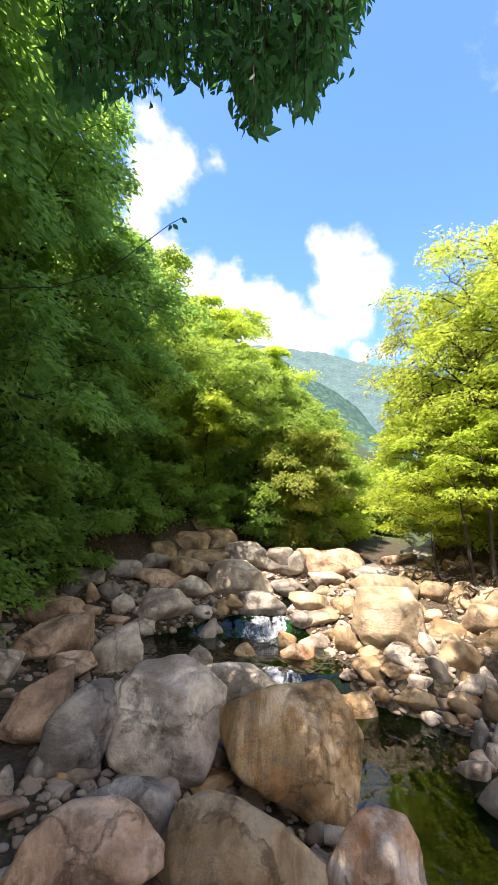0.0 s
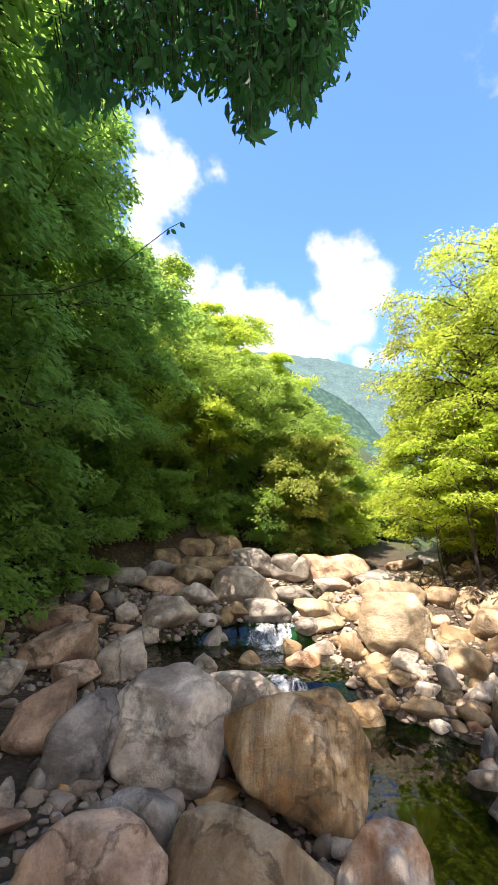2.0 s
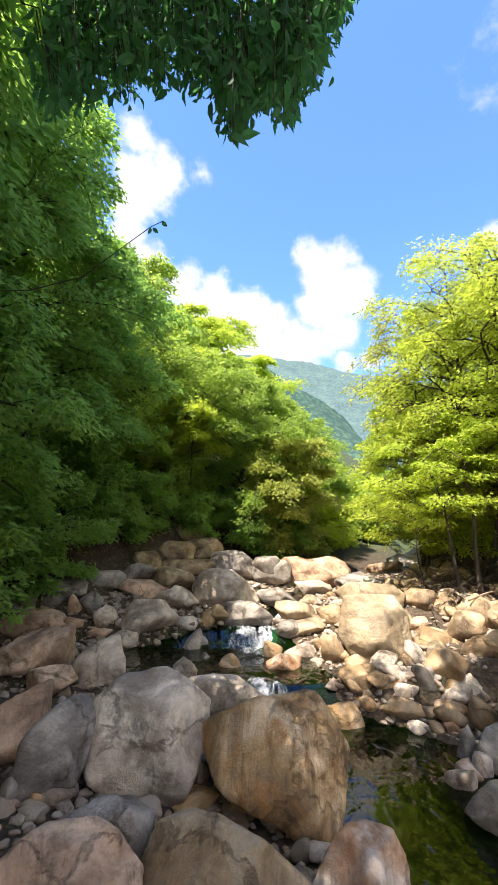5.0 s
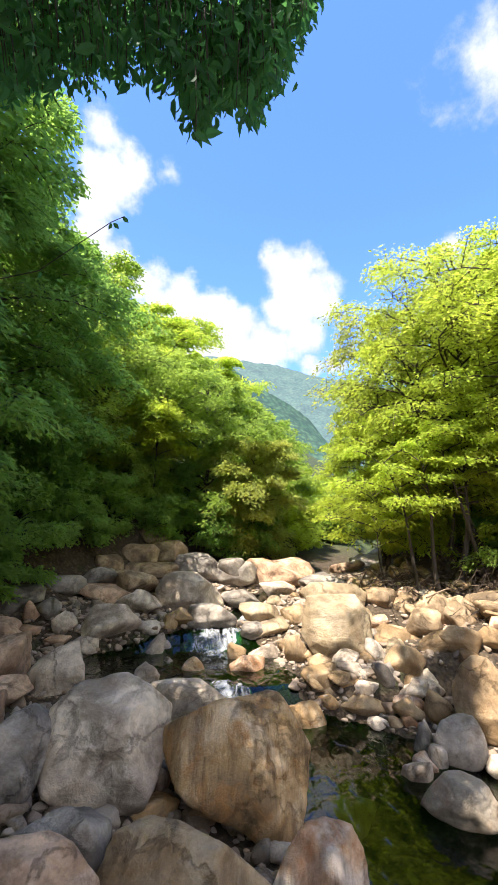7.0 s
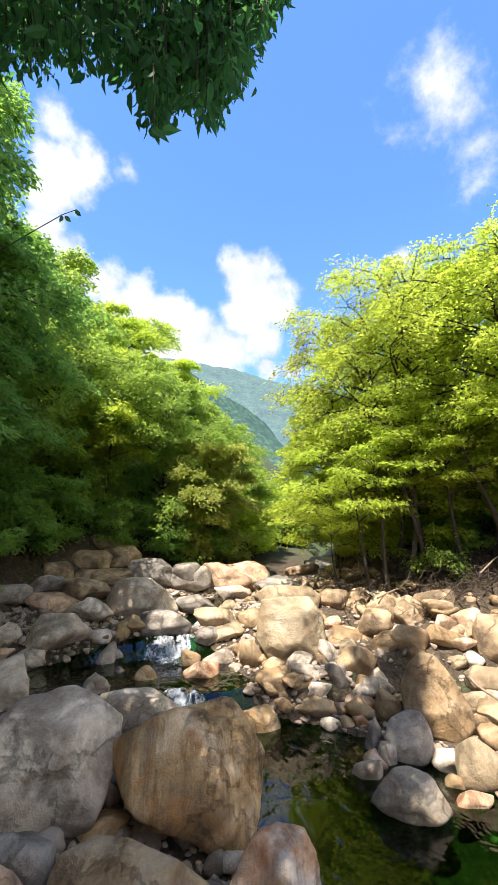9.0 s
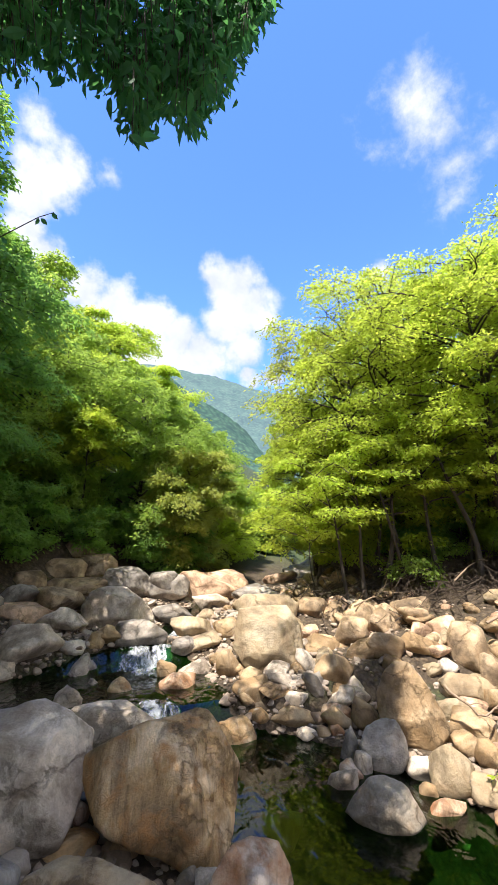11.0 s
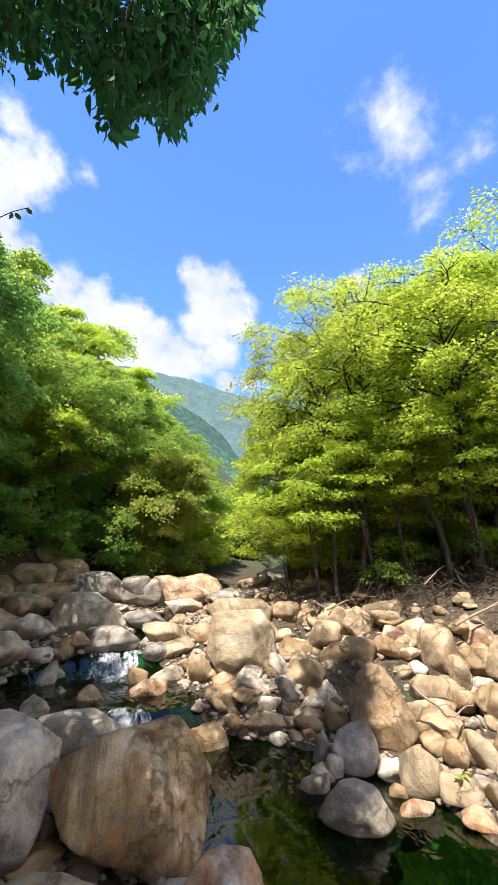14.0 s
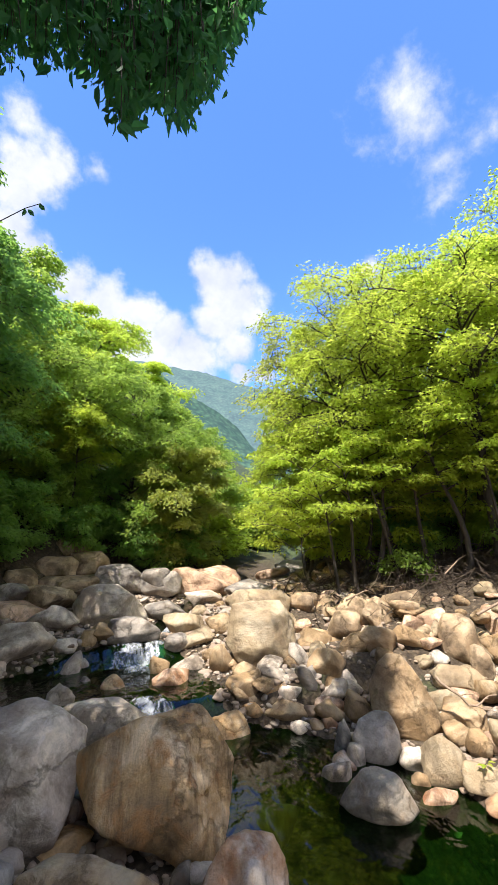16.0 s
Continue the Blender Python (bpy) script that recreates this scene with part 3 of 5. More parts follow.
def stone_shape(levels, seed, sharp=None, cuts=""):
    """A worn boulder: a rounded block cut by random or given faces, within -1 to 1."""
    rng = np.random.RandomState(seed)
    v, f = BALLS[levels]
    count = rng.randint(8, 13)
    n = rng.normal(0, 1, (count, 3))
    n /= np.linalg.norm(n, axis=1, keepdims=True)
    n = np.concatenate([n, -n[:4] + rng.normal(0, 0.35, (4, 3))])
    n /= np.linalg.norm(n, axis=1, keepdims=True)
    d = rng.uniform(0.56, 1.0, count + 4)
    if cuts:
        given = np.array(faces_of(cuts), float)
        n = np.concatenate([given[:, :3] / np.linalg.norm(given[:, :3], axis=1, keepdims=True), n])
        d = np.r_[given[:, 3], d * 0.2 + 0.98]
    p = sharp or rng.uniform(30, 120)
    r = ((np.clip(v @ n.T, 0, None) / d) ** p).sum(1) ** (-1 / p)
    r = 0.97 * np.minimum(r, 1.5) + 0.03
    low = 0.024 if cuts else 0.030
    r *= 1 + low * lumps(v, rng, 4) + 0.014 * lumps(v, rng, 10)
    if levels > 2:
        # broken ledges and pits
        ledge = lumps(v * (1, 1, 1.6), rng, 13)
        r *= 1 + 0.007 * lumps(v, rng, 27) - 0.020 * np.clip(np.abs(ledge) * -4 + 0.8, 0, 1)
    if levels > 3:
        r *= 1 + 0.005 * lumps(v, rng, 55, 20) - 0.055 * np.clip(lumps(v, rng, 6) - 1.0, 0, 1)
    for hx, hy, hz, wide, deep in HOLLOWS.get(cuts, ()):
        way = np.array((hx, hy, hz)) / math.sqrt(hx * hx + hy * hy + hz * hz)
        off = (v - way) * (1.0, 1.0, 1.5)
        r *= 1 - deep * np.exp(-(off ** 2).sum(1) / (2 * wide * wide))
    q = v * r[:, None]
    lo, hi = q.min(0), q.max(0)
    return (q - (lo + hi) / 2) / ((hi - lo) / 2), f


WORDS = {
    "gray": "weathered gray granite boulder", "brown": "brown granite boulder with ochre stains", "tan": "sun-bleached tan granite stone",
    "pale": "pale sandy granite boulder", "white": "whitish gray stone with dark veins", "umber": "reddish brown weathered boulder",
    "rust": "rust-stained orange and gray stone", "ochre": "rounded ochre-brown stone", "slate": "dark blue-gray stone", "olive": "olive-gray rounded wet stone", "earth": "jagged ochre brown rock face"}


def boulder(x, y, z, w, d, h, turn, tone, levels, seed, sharp=None, cuts="", tip=0):
    """A stone of the given width, depth and height over z, its foot sunk into the ground. With a tip it leans back by
    that many degrees, and z is its middle."""
    sink = 0.02 if cuts else 0.10
    foot = max(min(z, float(land(x, y))) - sink * h - 0.03, z - 1.1 * h)
    tall = h if tip else z + h - foot
    v, f = stone_shape(levels, seed, sharp, cuts)
    v = v * (w / 2 * 1.03, d / 2 * 1.03, tall / 2)
    spin = Matrix.Identity(3) if tone in ("brown", "rust") else Euler((seed * 1.3, seed * 2.1, seed * 0.7)).to_matrix()
    v = v @ np.array(spin)
    ob = new("boulder" if w > 0.45 else "stone", mesh_from("stone", v, f, (ROCK[tone],)))
    middle = z if tip else foot + tall / 2
    ob.matrix_world = Matrix.Translation((x, y, middle)) @ Matrix.Rotation(radians(turn), 4, "Z") @ Matrix.Rotation(radians(-tip), 4, "X") @ spin.to_4x4()
    place = "in the stream bed" if abs(x - float(stream_x(y))) - float(stream_half(y)) < 0.3 else "on the stony bank"
    return tagged(ob, WORDS[tone] + " " + place, "boulder" if w > 0.45 else "stone")


boulder(0.42, 4.31, 0.36, 1.29, 1.10, 1.13, -6, "brown", 5, 2001, 110, "wedge", 26)
boulder(-0.73, 4.39, 0.57, 1.14, 0.91, 1.05, 9, "gray", 5, 2002, 110, "hump", 23)
boulder(-0.03, 6.01, 0.24, 1.14, 0.91, 0.57, 0, "gray", 4, 2003, 60, "slope", 21)
boulder(-0.97, 3.09, 0.39, 0.93, 0.74, 0.50, 17, "umber", 5, 2004, 34, "dome", 33)
boulder(-0.00, 3.32, 0.22, 1.10, 0.88, 0.63, 0, "tan", 5, 2005, 100, "tent", 34)
boulder(0.90, 3.35, 0.17, 0.64, 0.52, 0.56, -15, "rust", 5, 2006, 110, "tooth", 34)
boulder(-0.79, 3.44, 0.27, 0.59, 0.47, 0.32, 13, "white", 4, 2007, 60)
boulder(-0.60, 3.35, 0.24, 0.10, 0.08, 0.10, 10, "white", 3, 2008, 14)
boulder(-1.40, 4.03, 0.62, 0.63, 0.51, 0.75, 19, "slate", 4, 2009, 110, "shoulder", 24)
boulder(-1.94, 4.41, 0.40, 0.64, 0.51, 0.55, 24, "umber", 4, 2010, 34)
boulder(-3.34, 7.80, 0.48, 1.16, 0.93, 0.48, 23, "umber", 4, 2011, 50)
boulder(-2.69, 6.43, 0.47, 1.10, 0.88, 0.53, 23, "umber", 4, 2012, 50)
boulder(-1.79, 6.33, 0.38, 0.76, 0.61, 0.51, 16, "gray", 4, 2013, 24)
boulder(-2.19, 5.88, 0.37, 0.59, 0.47, 0.30, 20, "umber", 4, 2014, 30)
boulder(-2.81, 5.44, 0.47, 0.37, 0.30, 0.38, 27, "gray", 3, 2015, 40)
boulder(-1.46, 8.28, 0.41, 1.00, 0.80, 0.65, 10, "gray", 4, 2016, 26)
boulder(-1.09, 9.02, 0.75, 0.88, 0.70, 0.45, 7, "gray", 4, 2017, 60)
boulder(-1.79, 7.96, 0.36, 0.44, 0.35, 0.28, 13, "gray", 3, 2018, 22)
boulder(-0.70, 7.93, 0.32, 0.45, 0.36, 0.31, 5, "white", 3, 2019, 90)
boulder(-0.45, 7.99, 0.37, 0.17, 0.13, 0.13, 3, "white", 3, 2020)
boulder(-0.41, 7.43, 0.32, 0.17, 0.14, 0.08, 3, "white", 3, 2021)
boulder(-0.65, 6.67, 0.32, 0.36, 0.29, 0.22, 6, "gray", 3, 2022, 30)
boulder(-0.82, 8.32, 0.55, 0.43, 0.35, 0.20, 6, "white", 3, 2023, 90)
boulder(-0.21, 8.58, 0.60, 0.66, 0.53, 0.33, 1, "ochre", 4, 2024, 26)
boulder(-0.45, 8.40, 0.60, 0.29, 0.23, 0.24, 3, "ochre", 3, 2025, 14)
boulder(-0.14, 9.62, 1.03, 1.38, 1.10, 0.83, 1, "gray", 4, 2026, 90, "slope", 9)
boulder(0.30, 8.58, 0.75, 0.94, 0.66, 0.46, -2, "slate", 4, 2027, 120, "slope", 12)
boulder(-0.01, 7.06, 0.32, 0.37, 0.30, 0.16, 0, "brown", 3, 2028, 20)
boulder(-2.21, 8.17, 0.60, 0.42, 0.33, 0.40, 15, "gray", 3, 2029, 60)
boulder(-2.80, 8.25, 0.81, 0.28, 0.22, 0.35, 19, "umber", 3, 2030, 80)
boulder(-2.55, 8.31, 0.78, 0.44, 0.35, 0.39, 17, "slate", 3, 2031, 80)
boulder(-2.73, 8.11, 0.60, 0.48, 0.39, 0.21, 19, "umber", 3, 2032, 40)
boulder(-2.25, 7.99, 0.45, 0.42, 0.34, 0.19, 16, "umber", 3, 2033, 50)
boulder(-2.19, 10.08, 1.04, 0.90, 0.72, 0.47, 12, "slate", 4, 2034, 110)
boulder(-1.32, 9.99, 0.89, 1.03, 0.82, 0.56, 8, "earth", 4, 2035, 110)
boulder(-1.82, 9.59, 0.91, 1.08, 0.87, 0.30, 11, "umber", 4, 2036, 90)
boulder(-2.01, 10.54, 1.10, 1.22, 0.98, 0.30, 11, "earth", 4, 2037, 300, cuts="slab")
boulder(-1.07, 11.26, 1.10, 1.76, 1.06, 0.41, 5, "earth", 4, 2038, 300, cuts="slab")
boulder(-1.45, 11.58, 1.39, 0.97, 0.78, 0.54, 7, "earth", 4, 2039, 300, cuts="slab")
boulder(-0.79, 12.11, 1.33, 1.04, 0.84, 0.66, 4, "earth", 4, 2040, 300, cuts="block")
boulder(-1.20, 12.55, 1.77, 1.31, 1.05, 0.64, 5, "earth", 4, 2041, 300, cuts="face")
boulder(0.05, 11.28, 1.36, 1.29, 0.90, 0.72, -0, "slate", 4, 2042, 300, "slope", 6)
boulder(0.90, 11.16, 1.21, 1.10, 0.77, 0.62, -5, "slate", 4, 2043, 300, "slab", 7)
boulder(-2.65, 9.49, 1.07, 0.84, 0.67, 0.35, 16, "slate", 4, 2044, 300, cuts="slab")
boulder(-2.04, 10.71, 1.33, 0.68, 0.54, 0.40, 11, "earth", 4, 2045, 300, cuts="block")
boulder(-3.08, 8.64, 1.07, 0.70, 0.56, 0.29, 20, "slate", 4, 2046, 300, cuts="slab")
boulder(-3.20, 8.37, 0.91, 0.63, 0.50, 0.32, 21, "slate", 3, 2047, 90)
boulder(-3.68, 8.11, 0.87, 0.66, 0.53, 0.33, 24, "slate", 4, 2048, 90)
boulder(0.98, 9.95, 0.62, 0.86, 0.69, 0.41, -6, "slate", 4, 2049, 30)
boulder(1.90, 10.63, 0.74, 0.87, 0.69, 0.34, -10, "gray", 4, 2050, 30)
boulder(0.80, 11.01, 0.92, 0.69, 0.55, 0.69, -4, "slate", 3, 2051, 60)
boulder(2.20, 11.75, 0.81, 1.91, 1.53, 0.73, -11, "umber", 4, 2052, 110, cuts="ramp")
boulder(2.64, 8.66, 1.03, 1.26, 1.13, 0.54, -17, "pale", 4, 2053, 140, "slab", 9)
boulder(2.22, 7.11, 0.85, 1.08, 0.86, 0.99, -17, "pale", 5, 2054, 160, "block", 13)
boulder(1.18, 8.50, 0.61, 0.77, 0.62, 0.40, -8, "pale", 4, 2055, 50)
boulder(1.31, 8.32, 0.49, 0.86, 0.68, 0.29, -9, "pale", 4, 2056, 40)
boulder(1.81, 8.35, 0.65, 0.53, 0.42, 0.31, -12, "tan", 3, 2057, 40)
boulder(1.06, 8.16, 0.39, 0.55, 0.44, 0.34, -7, "slate", 3, 2058, 24)
boulder(1.16, 7.64, 0.32, 0.56, 0.45, 0.17, -9, "gray", 3, 2059, 14)
boulder(0.68, 7.54, 0.32, 0.31, 0.24, 0.25, -5, "tan", 3, 2060, 24)
boulder(0.80, 7.03, 0.32, 0.53, 0.43, 0.17, -6, "rust", 4, 2061, 16)
boulder(1.56, 7.04, 0.36, 0.38, 0.30, 0.41, -12, "tan", 3, 2062, 20)
boulder(2.66, 6.63, 0.50, 0.31, 0.25, 0.30, -22, "white", 3, 2063, 12)
boulder(1.71, 6.26, 0.26, 0.51, 0.41, 0.32, -15, "tan", 4, 2064, 80)
boulder(1.81, 6.57, 0.37, 0.39, 0.31, 0.23, -15, "tan", 3, 2065, 60)
boulder(2.15, 6.33, 0.40, 0.43, 0.34, 0.18, -19, "gray", 3, 2066, 50)
boulder(2.10, 6.20, 0.29, 0.33, 0.27, 0.14, -19, "brown", 3, 2067, 40)
boulder(2.35, 6.22, 0.39, 0.22, 0.18, 0.11, -21, "gray", 3, 2068, 40)
boulder(2.57, 6.13, 0.28, 0.34, 0.27, 0.32, -23, "slate", 3, 2069, 50)
boulder(2.90, 6.08, 0.27, 0.37, 0.30, 0.18, -25, "tan", 3, 2070, 30)
boulder(3.40, 7.40, 0.60, 0.67, 0.53, 0.18, -25, "tan", 4, 2071, 26)
boulder(2.91, 6.24, 0.39, 0.56, 0.44, 0.42, -25, "tan", 4, 2072, 36)
boulder(2.18, 6.06, 0.03, 0.73, 0.59, 0.24, -20, "tan", 4, 2073, 30)
boulder(2.28, 6.13, 0.23, 0.36, 0.29, 0.16, -20, "gray", 3, 2074, 30)
boulder(1.75, 6.03, 0.08, 0.27, 0.22, 0.19, -16, "brown", 3, 2075, 30)
boulder(1.40, 5.87, -0.00, 0.52, 0.42, 0.24, -13, "brown", 4, 2076, 24)
boulder(2.70, 5.71, 0.07, 0.41, 0.33, 0.24, -25, "tan", 3, 2077, 30)
boulder(3.16, 5.97, 0.21, 0.30, 0.24, 0.22, -28, "gray", 3, 2078, 40)
boulder(2.26, 5.68, -0.00, 0.24, 0.19, 0.13, -22, "gray", 3, 2079, 20)
boulder(2.47, 5.62, 0.04, 0.18, 0.15, 0.10, -24, "tan", 3, 2080, 20)
boulder(2.63, 5.57, 0.05, 0.19, 0.15, 0.11, -25, "rust", 3, 2081, 20)
boulder(0.55, 3.63, 0.06, 0.17, 0.14, 0.14, -9, "olive", 3, 2082, 20)
boulder(0.69, 3.64, 0.06, 0.20, 0.16, 0.12, -11, "gray", 3, 2083, 40)
boulder(0.61, 3.43, 0.06, 0.11, 0.08, 0.09, -10, "tan", 3, 2084, 50)
boulder(0.12, 4.06, 0.11, 0.29, 0.23, 0.14, -2, "tan", 4, 2085, 18)
boulder(-0.26, 4.06, 0.17, 0.39, 0.31, 0.10, 4, "brown", 4, 2086, 24)
boulder(-0.23, 4.36, 0.16, 0.15, 0.12, 0.20, 3, "rust", 3, 2087, 24)
boulder(-0.28, 4.79, 0.15, 0.11, 0.09, 0.11, 3, "gray", 3, 2088, 14)
boulder(-1.61, 3.75, 0.38, 0.19, 0.16, 0.17, 23, "slate", 3, 2089, 50)
boulder(-1.37, 3.77, 0.36, 0.19, 0.15, 0.10, 20, "brown", 3, 2090, 30)
boulder(-1.14, 4.09, 0.34, 0.16, 0.13, 0.08, 16, "slate", 3, 2091, 20)
boulder(-1.21, 3.91, 0.34, 0.09, 0.07, 0.08, 17, "slate", 3, 2092, 20)
boulder(-1.74, 3.47, 0.39, 0.15, 0.12, 0.24, 27, "gray", 3, 2093, 50)
boulder(-1.45, 3.60, 0.36, 0.17, 0.13, 0.05, 22, "gray", 3, 2094, 60)
boulder(-1.69, 3.33, 0.38, 0.39, 0.31, 0.16, 27, "umber", 4, 2095, 30)
boulder(2.85, 4.88, 0.18, 0.51, 0.41, 0.52, -30, "slate", 4, 2096, 90, "knob", 23)
boulder(2.55, 5.11, -0.00, 0.22, 0.18, 0.31, -26, "slate", 3, 2097, 90)
boulder(2.54, 4.80, -0.00, 0.20, 0.16, 0.21, -27, "slate", 3, 2098, 90)
boulder(2.39, 4.78, -0.00, 0.27, 0.21, 0.12, -26, "rust", 3, 2099, 40)
boulder(2.22, 4.63, -0.00, 0.32, 0.26, 0.16, -25, "gray", 3, 2100, 34)
boulder(2.36, 4.07, 0.10, 0.67, 0.54, 0.42, -30, "olive", 5, 2101, 40, "cone", 28)
boulder(3.07, 4.54, -0.00, 0.31, 0.25, 0.23, -34, "gray", 3, 2102, 90)
boulder(3.22, 4.27, -0.00, 0.46, 0.37, 0.41, -37, "pale", 4, 2103, 80)
boulder(3.41, 3.91, 0.04, 0.41, 0.33, 0.22, -41, "pale", 4, 2104, 90)
boulder(3.74, 4.61, 0.09, 0.37, 0.30, 0.22, -39, "tan", 3, 2105, 60)
boulder(3.74, 4.34, 0.09, 0.27, 0.21, 0.26, -41, "tan", 3, 2106, 60)
boulder(3.99, 4.22, 0.10, 0.32, 0.25, 0.36, -43, "pale", 3, 2107, 80)
boulder(3.34, 3.64, 0.02, 0.31, 0.25, 0.11, -42, "rust", 4, 2108, 30)
boulder(2.96, 4.03, -0.00, 0.34, 0.27, 0.10, -36, "rust", 4, 2109, 24)
boulder(3.44, 5.19, 0.43, 0.79, 0.63, 0.92, -33, "tan", 5, 2110, 110, "lean", 19)
boulder(4.56, 5.56, 0.39, 0.71, 0.57, 0.36, -39, "pale", 4, 2111, 140, "slab", 17)
boulder(4.61, 6.06, 0.44, 0.39, 0.31, 0.22, -37, "white", 3, 2112, 40)
boulder(5.03, 6.04, 0.44, 0.56, 0.44, 0.71, -40, "earth", 4, 2113, 60, cuts="pillar")
boulder(4.39, 6.29, 0.60, 0.67, 0.54, 0.41, -35, "tan", 4, 2114, 30)
boulder(3.84, 6.38, 0.64, 0.61, 0.49, 0.37, -31, "tan", 4, 2115, 34)
boulder(2.98, 5.49, 0.09, 0.35, 0.28, 0.35, -28, "tan", 3, 2116, 20)
boulder(2.73, 5.76, 0.07, 0.42, 0.34, 0.23, -25, "rust", 3, 2117, 24)
boulder(4.06, 4.90, 0.12, 0.50, 0.40, 0.33, -39, "tan", 4, 2118, 50)
boulder(3.69, 4.95, 0.10, 0.33, 0.26, 0.23, -36, "tan", 3, 2119, 40)
boulder(4.82, 5.38, 0.30, 0.27, 0.21, 0.57, -42, "earth", 3, 2120, 50)
boulder(5.20, 5.40, 0.37, 0.31, 0.25, 0.18, -44, "gray", 3, 2121, 50)
boulder(4.86, 4.88, 0.22, 0.52, 0.41, 0.44, -45, "tan", 4, 2122, 60)
boulder(3.10, 6.05, 0.24, 0.40, 0.32, 0.27, -27, "gray", 3, 2123, 50)
boulder(2.60, 6.19, 0.36, 0.31, 0.25, 0.22, -22, "slate", 3, 2124, 40)
boulder(5.74, 5.40, 0.43, 0.63, 0.50, 0.58, -47, "earth", 4, 2125, 50)
boulder(4.28, 4.07, 0.11, 0.52, 0.42, 0.33, -46, "tan", 4, 2126, 60)
boulder(3.70, 3.66, 0.07, 0.40, 0.32, 0.24, -45, "pale", 4, 2127, 70)
boulder(2.97, 4.29, -0.00, 0.19, 0.15, 0.11, -34, "tan", 3, 2128, 60)
boulder(3.70, 7.17, 0.65, 0.57, 0.45, 0.43, -27, "earth", 3, 2129, 90)
boulder(4.53, 7.55, 0.72, 0.60, 0.48, 0.40, -31, "earth", 3, 2130, 140)
boulder(4.98, 7.27, 0.80, 0.55, 0.44, 0.36, -34, "earth", 3, 2131, 140)
boulder(5.10, 6.72, 0.80, 0.46, 0.36, 0.32, -37, "umber", 3, 2132, 90)
boulder(5.81, 6.10, 0.72, 0.61, 0.49, 0.46, -44, "umber", 4, 2133, 70)
boulder(5.55, 5.67, 0.44, 0.52, 0.42, 0.38, -44, "tan", 4, 2134, 50)
boulder(3.50, 8.42, 0.88, 0.65, 0.52, 0.35, -22, "earth", 3, 2135, 200)
boulder(3.87, 8.16, 0.79, 0.43, 0.35, 0.38, -25, "earth", 3, 2136, 200)
boulder(3.79, 6.13, 0.48, 0.28, 0.22, 0.26, -31, "tan", 3, 2137, 40)
boulder(3.15, 7.16, 0.59, 0.61, 0.49, 0.23, -23, "tan", 4, 2138, 30)
boulder(4.36, 6.07, 0.43, 0.35, 0.28, 0.18, -35, "pale", 3, 2139, 50)
boulder(4.84, 4.68, 0.21, 0.47, 0.38, 0.47, -46, "tan", 4, 2140, 50)
boulder(4.41, 5.35, 0.23, 0.23, 0.18, 0.12, -39, "tan", 3, 2141, 60)
# farther blocks along the bank and up the bend
boulder(2.29, 11.93, 0.80, 1.73, 1.25, 0.72, -11, "umber", 3, 45)
boulder(2.9, 10.4, 0.9, 1.1, 0.9, 0.40, -16, "slate", 3, 327, 22)
boulder(5.2, 13.2, 1.0, 1.2, 0.9, 0.5, -20, "slate", 3, 346, 60)
boulder(4.2, 12.4, 0.95, 1.0, 0.8, 0.45, -18, "umber", 3, 347, 60)
boulder(6.3, 14.6, 1.1, 1.4, 1.0, 0.6, -22, "slate", 3, 348, 60)
boulder(4.6, 9.3, 0.9, 0.8, 0.6, 0.4, -24, "gray", 3, 324, 22)
boulder(-3.9, 6.3, 0.6, 0.9, 0.7, 0.6, 26, "umber", 3, 311, 22)
boulder(-2.9, 4.3, 0.3, 0.7, 0.6, 0.45, 30, "slate", 3, 313, 22)
boulder(-3.0, 3.4, 0.25, 0.6, 0.5, 0.4, 34, "umber", 3, 339)
boulder(6.8, 5.2, 0.9, 0.9, 0.7, 0.55, -50, "tan", 3, 331)
boulder(7.4, 6.2, 1.1, 0.8, 0.7, 0.5, -46, "gray", 3, 330)
# orange-brown stones under the water
boulder(1.59, 4.72, -0.50, 0.5, 0.42, 0.4, -20, "rust", 3, 390, 24)
boulder(2.49, 5.47, -0.50, 0.45, 0.38, 0.4, -27, "rust", 3, 391, 24)
boulder(3.39, 3.88, -0.50, 0.7, 0.59, 0.46, -34, "rust", 3, 392, 24)
boulder(3.30, 4.21, -0.50, 0.5, 0.42, 0.4, -41, "rust", 3, 393, 24)
boulder(2.52, 5.59, -0.50, 0.5, 0.42, 0.4, -55, "rust", 3, 395, 24)
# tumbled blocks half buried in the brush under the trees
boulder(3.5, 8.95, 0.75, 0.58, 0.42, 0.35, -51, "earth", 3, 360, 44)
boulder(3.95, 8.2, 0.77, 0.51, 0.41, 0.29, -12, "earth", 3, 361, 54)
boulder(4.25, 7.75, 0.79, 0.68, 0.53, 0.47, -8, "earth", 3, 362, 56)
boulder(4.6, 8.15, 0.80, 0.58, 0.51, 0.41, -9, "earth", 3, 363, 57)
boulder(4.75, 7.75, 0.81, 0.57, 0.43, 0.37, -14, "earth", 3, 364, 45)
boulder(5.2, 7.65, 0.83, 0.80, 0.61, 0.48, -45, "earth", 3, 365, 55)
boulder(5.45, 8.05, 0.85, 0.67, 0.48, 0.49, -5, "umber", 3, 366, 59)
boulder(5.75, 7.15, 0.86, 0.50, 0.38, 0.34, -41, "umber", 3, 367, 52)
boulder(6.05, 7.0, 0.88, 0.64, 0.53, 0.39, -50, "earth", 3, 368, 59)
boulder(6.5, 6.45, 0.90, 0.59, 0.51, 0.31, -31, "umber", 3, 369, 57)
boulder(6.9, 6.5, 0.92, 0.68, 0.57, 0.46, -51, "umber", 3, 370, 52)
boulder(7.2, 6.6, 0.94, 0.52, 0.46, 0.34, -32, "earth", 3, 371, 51)
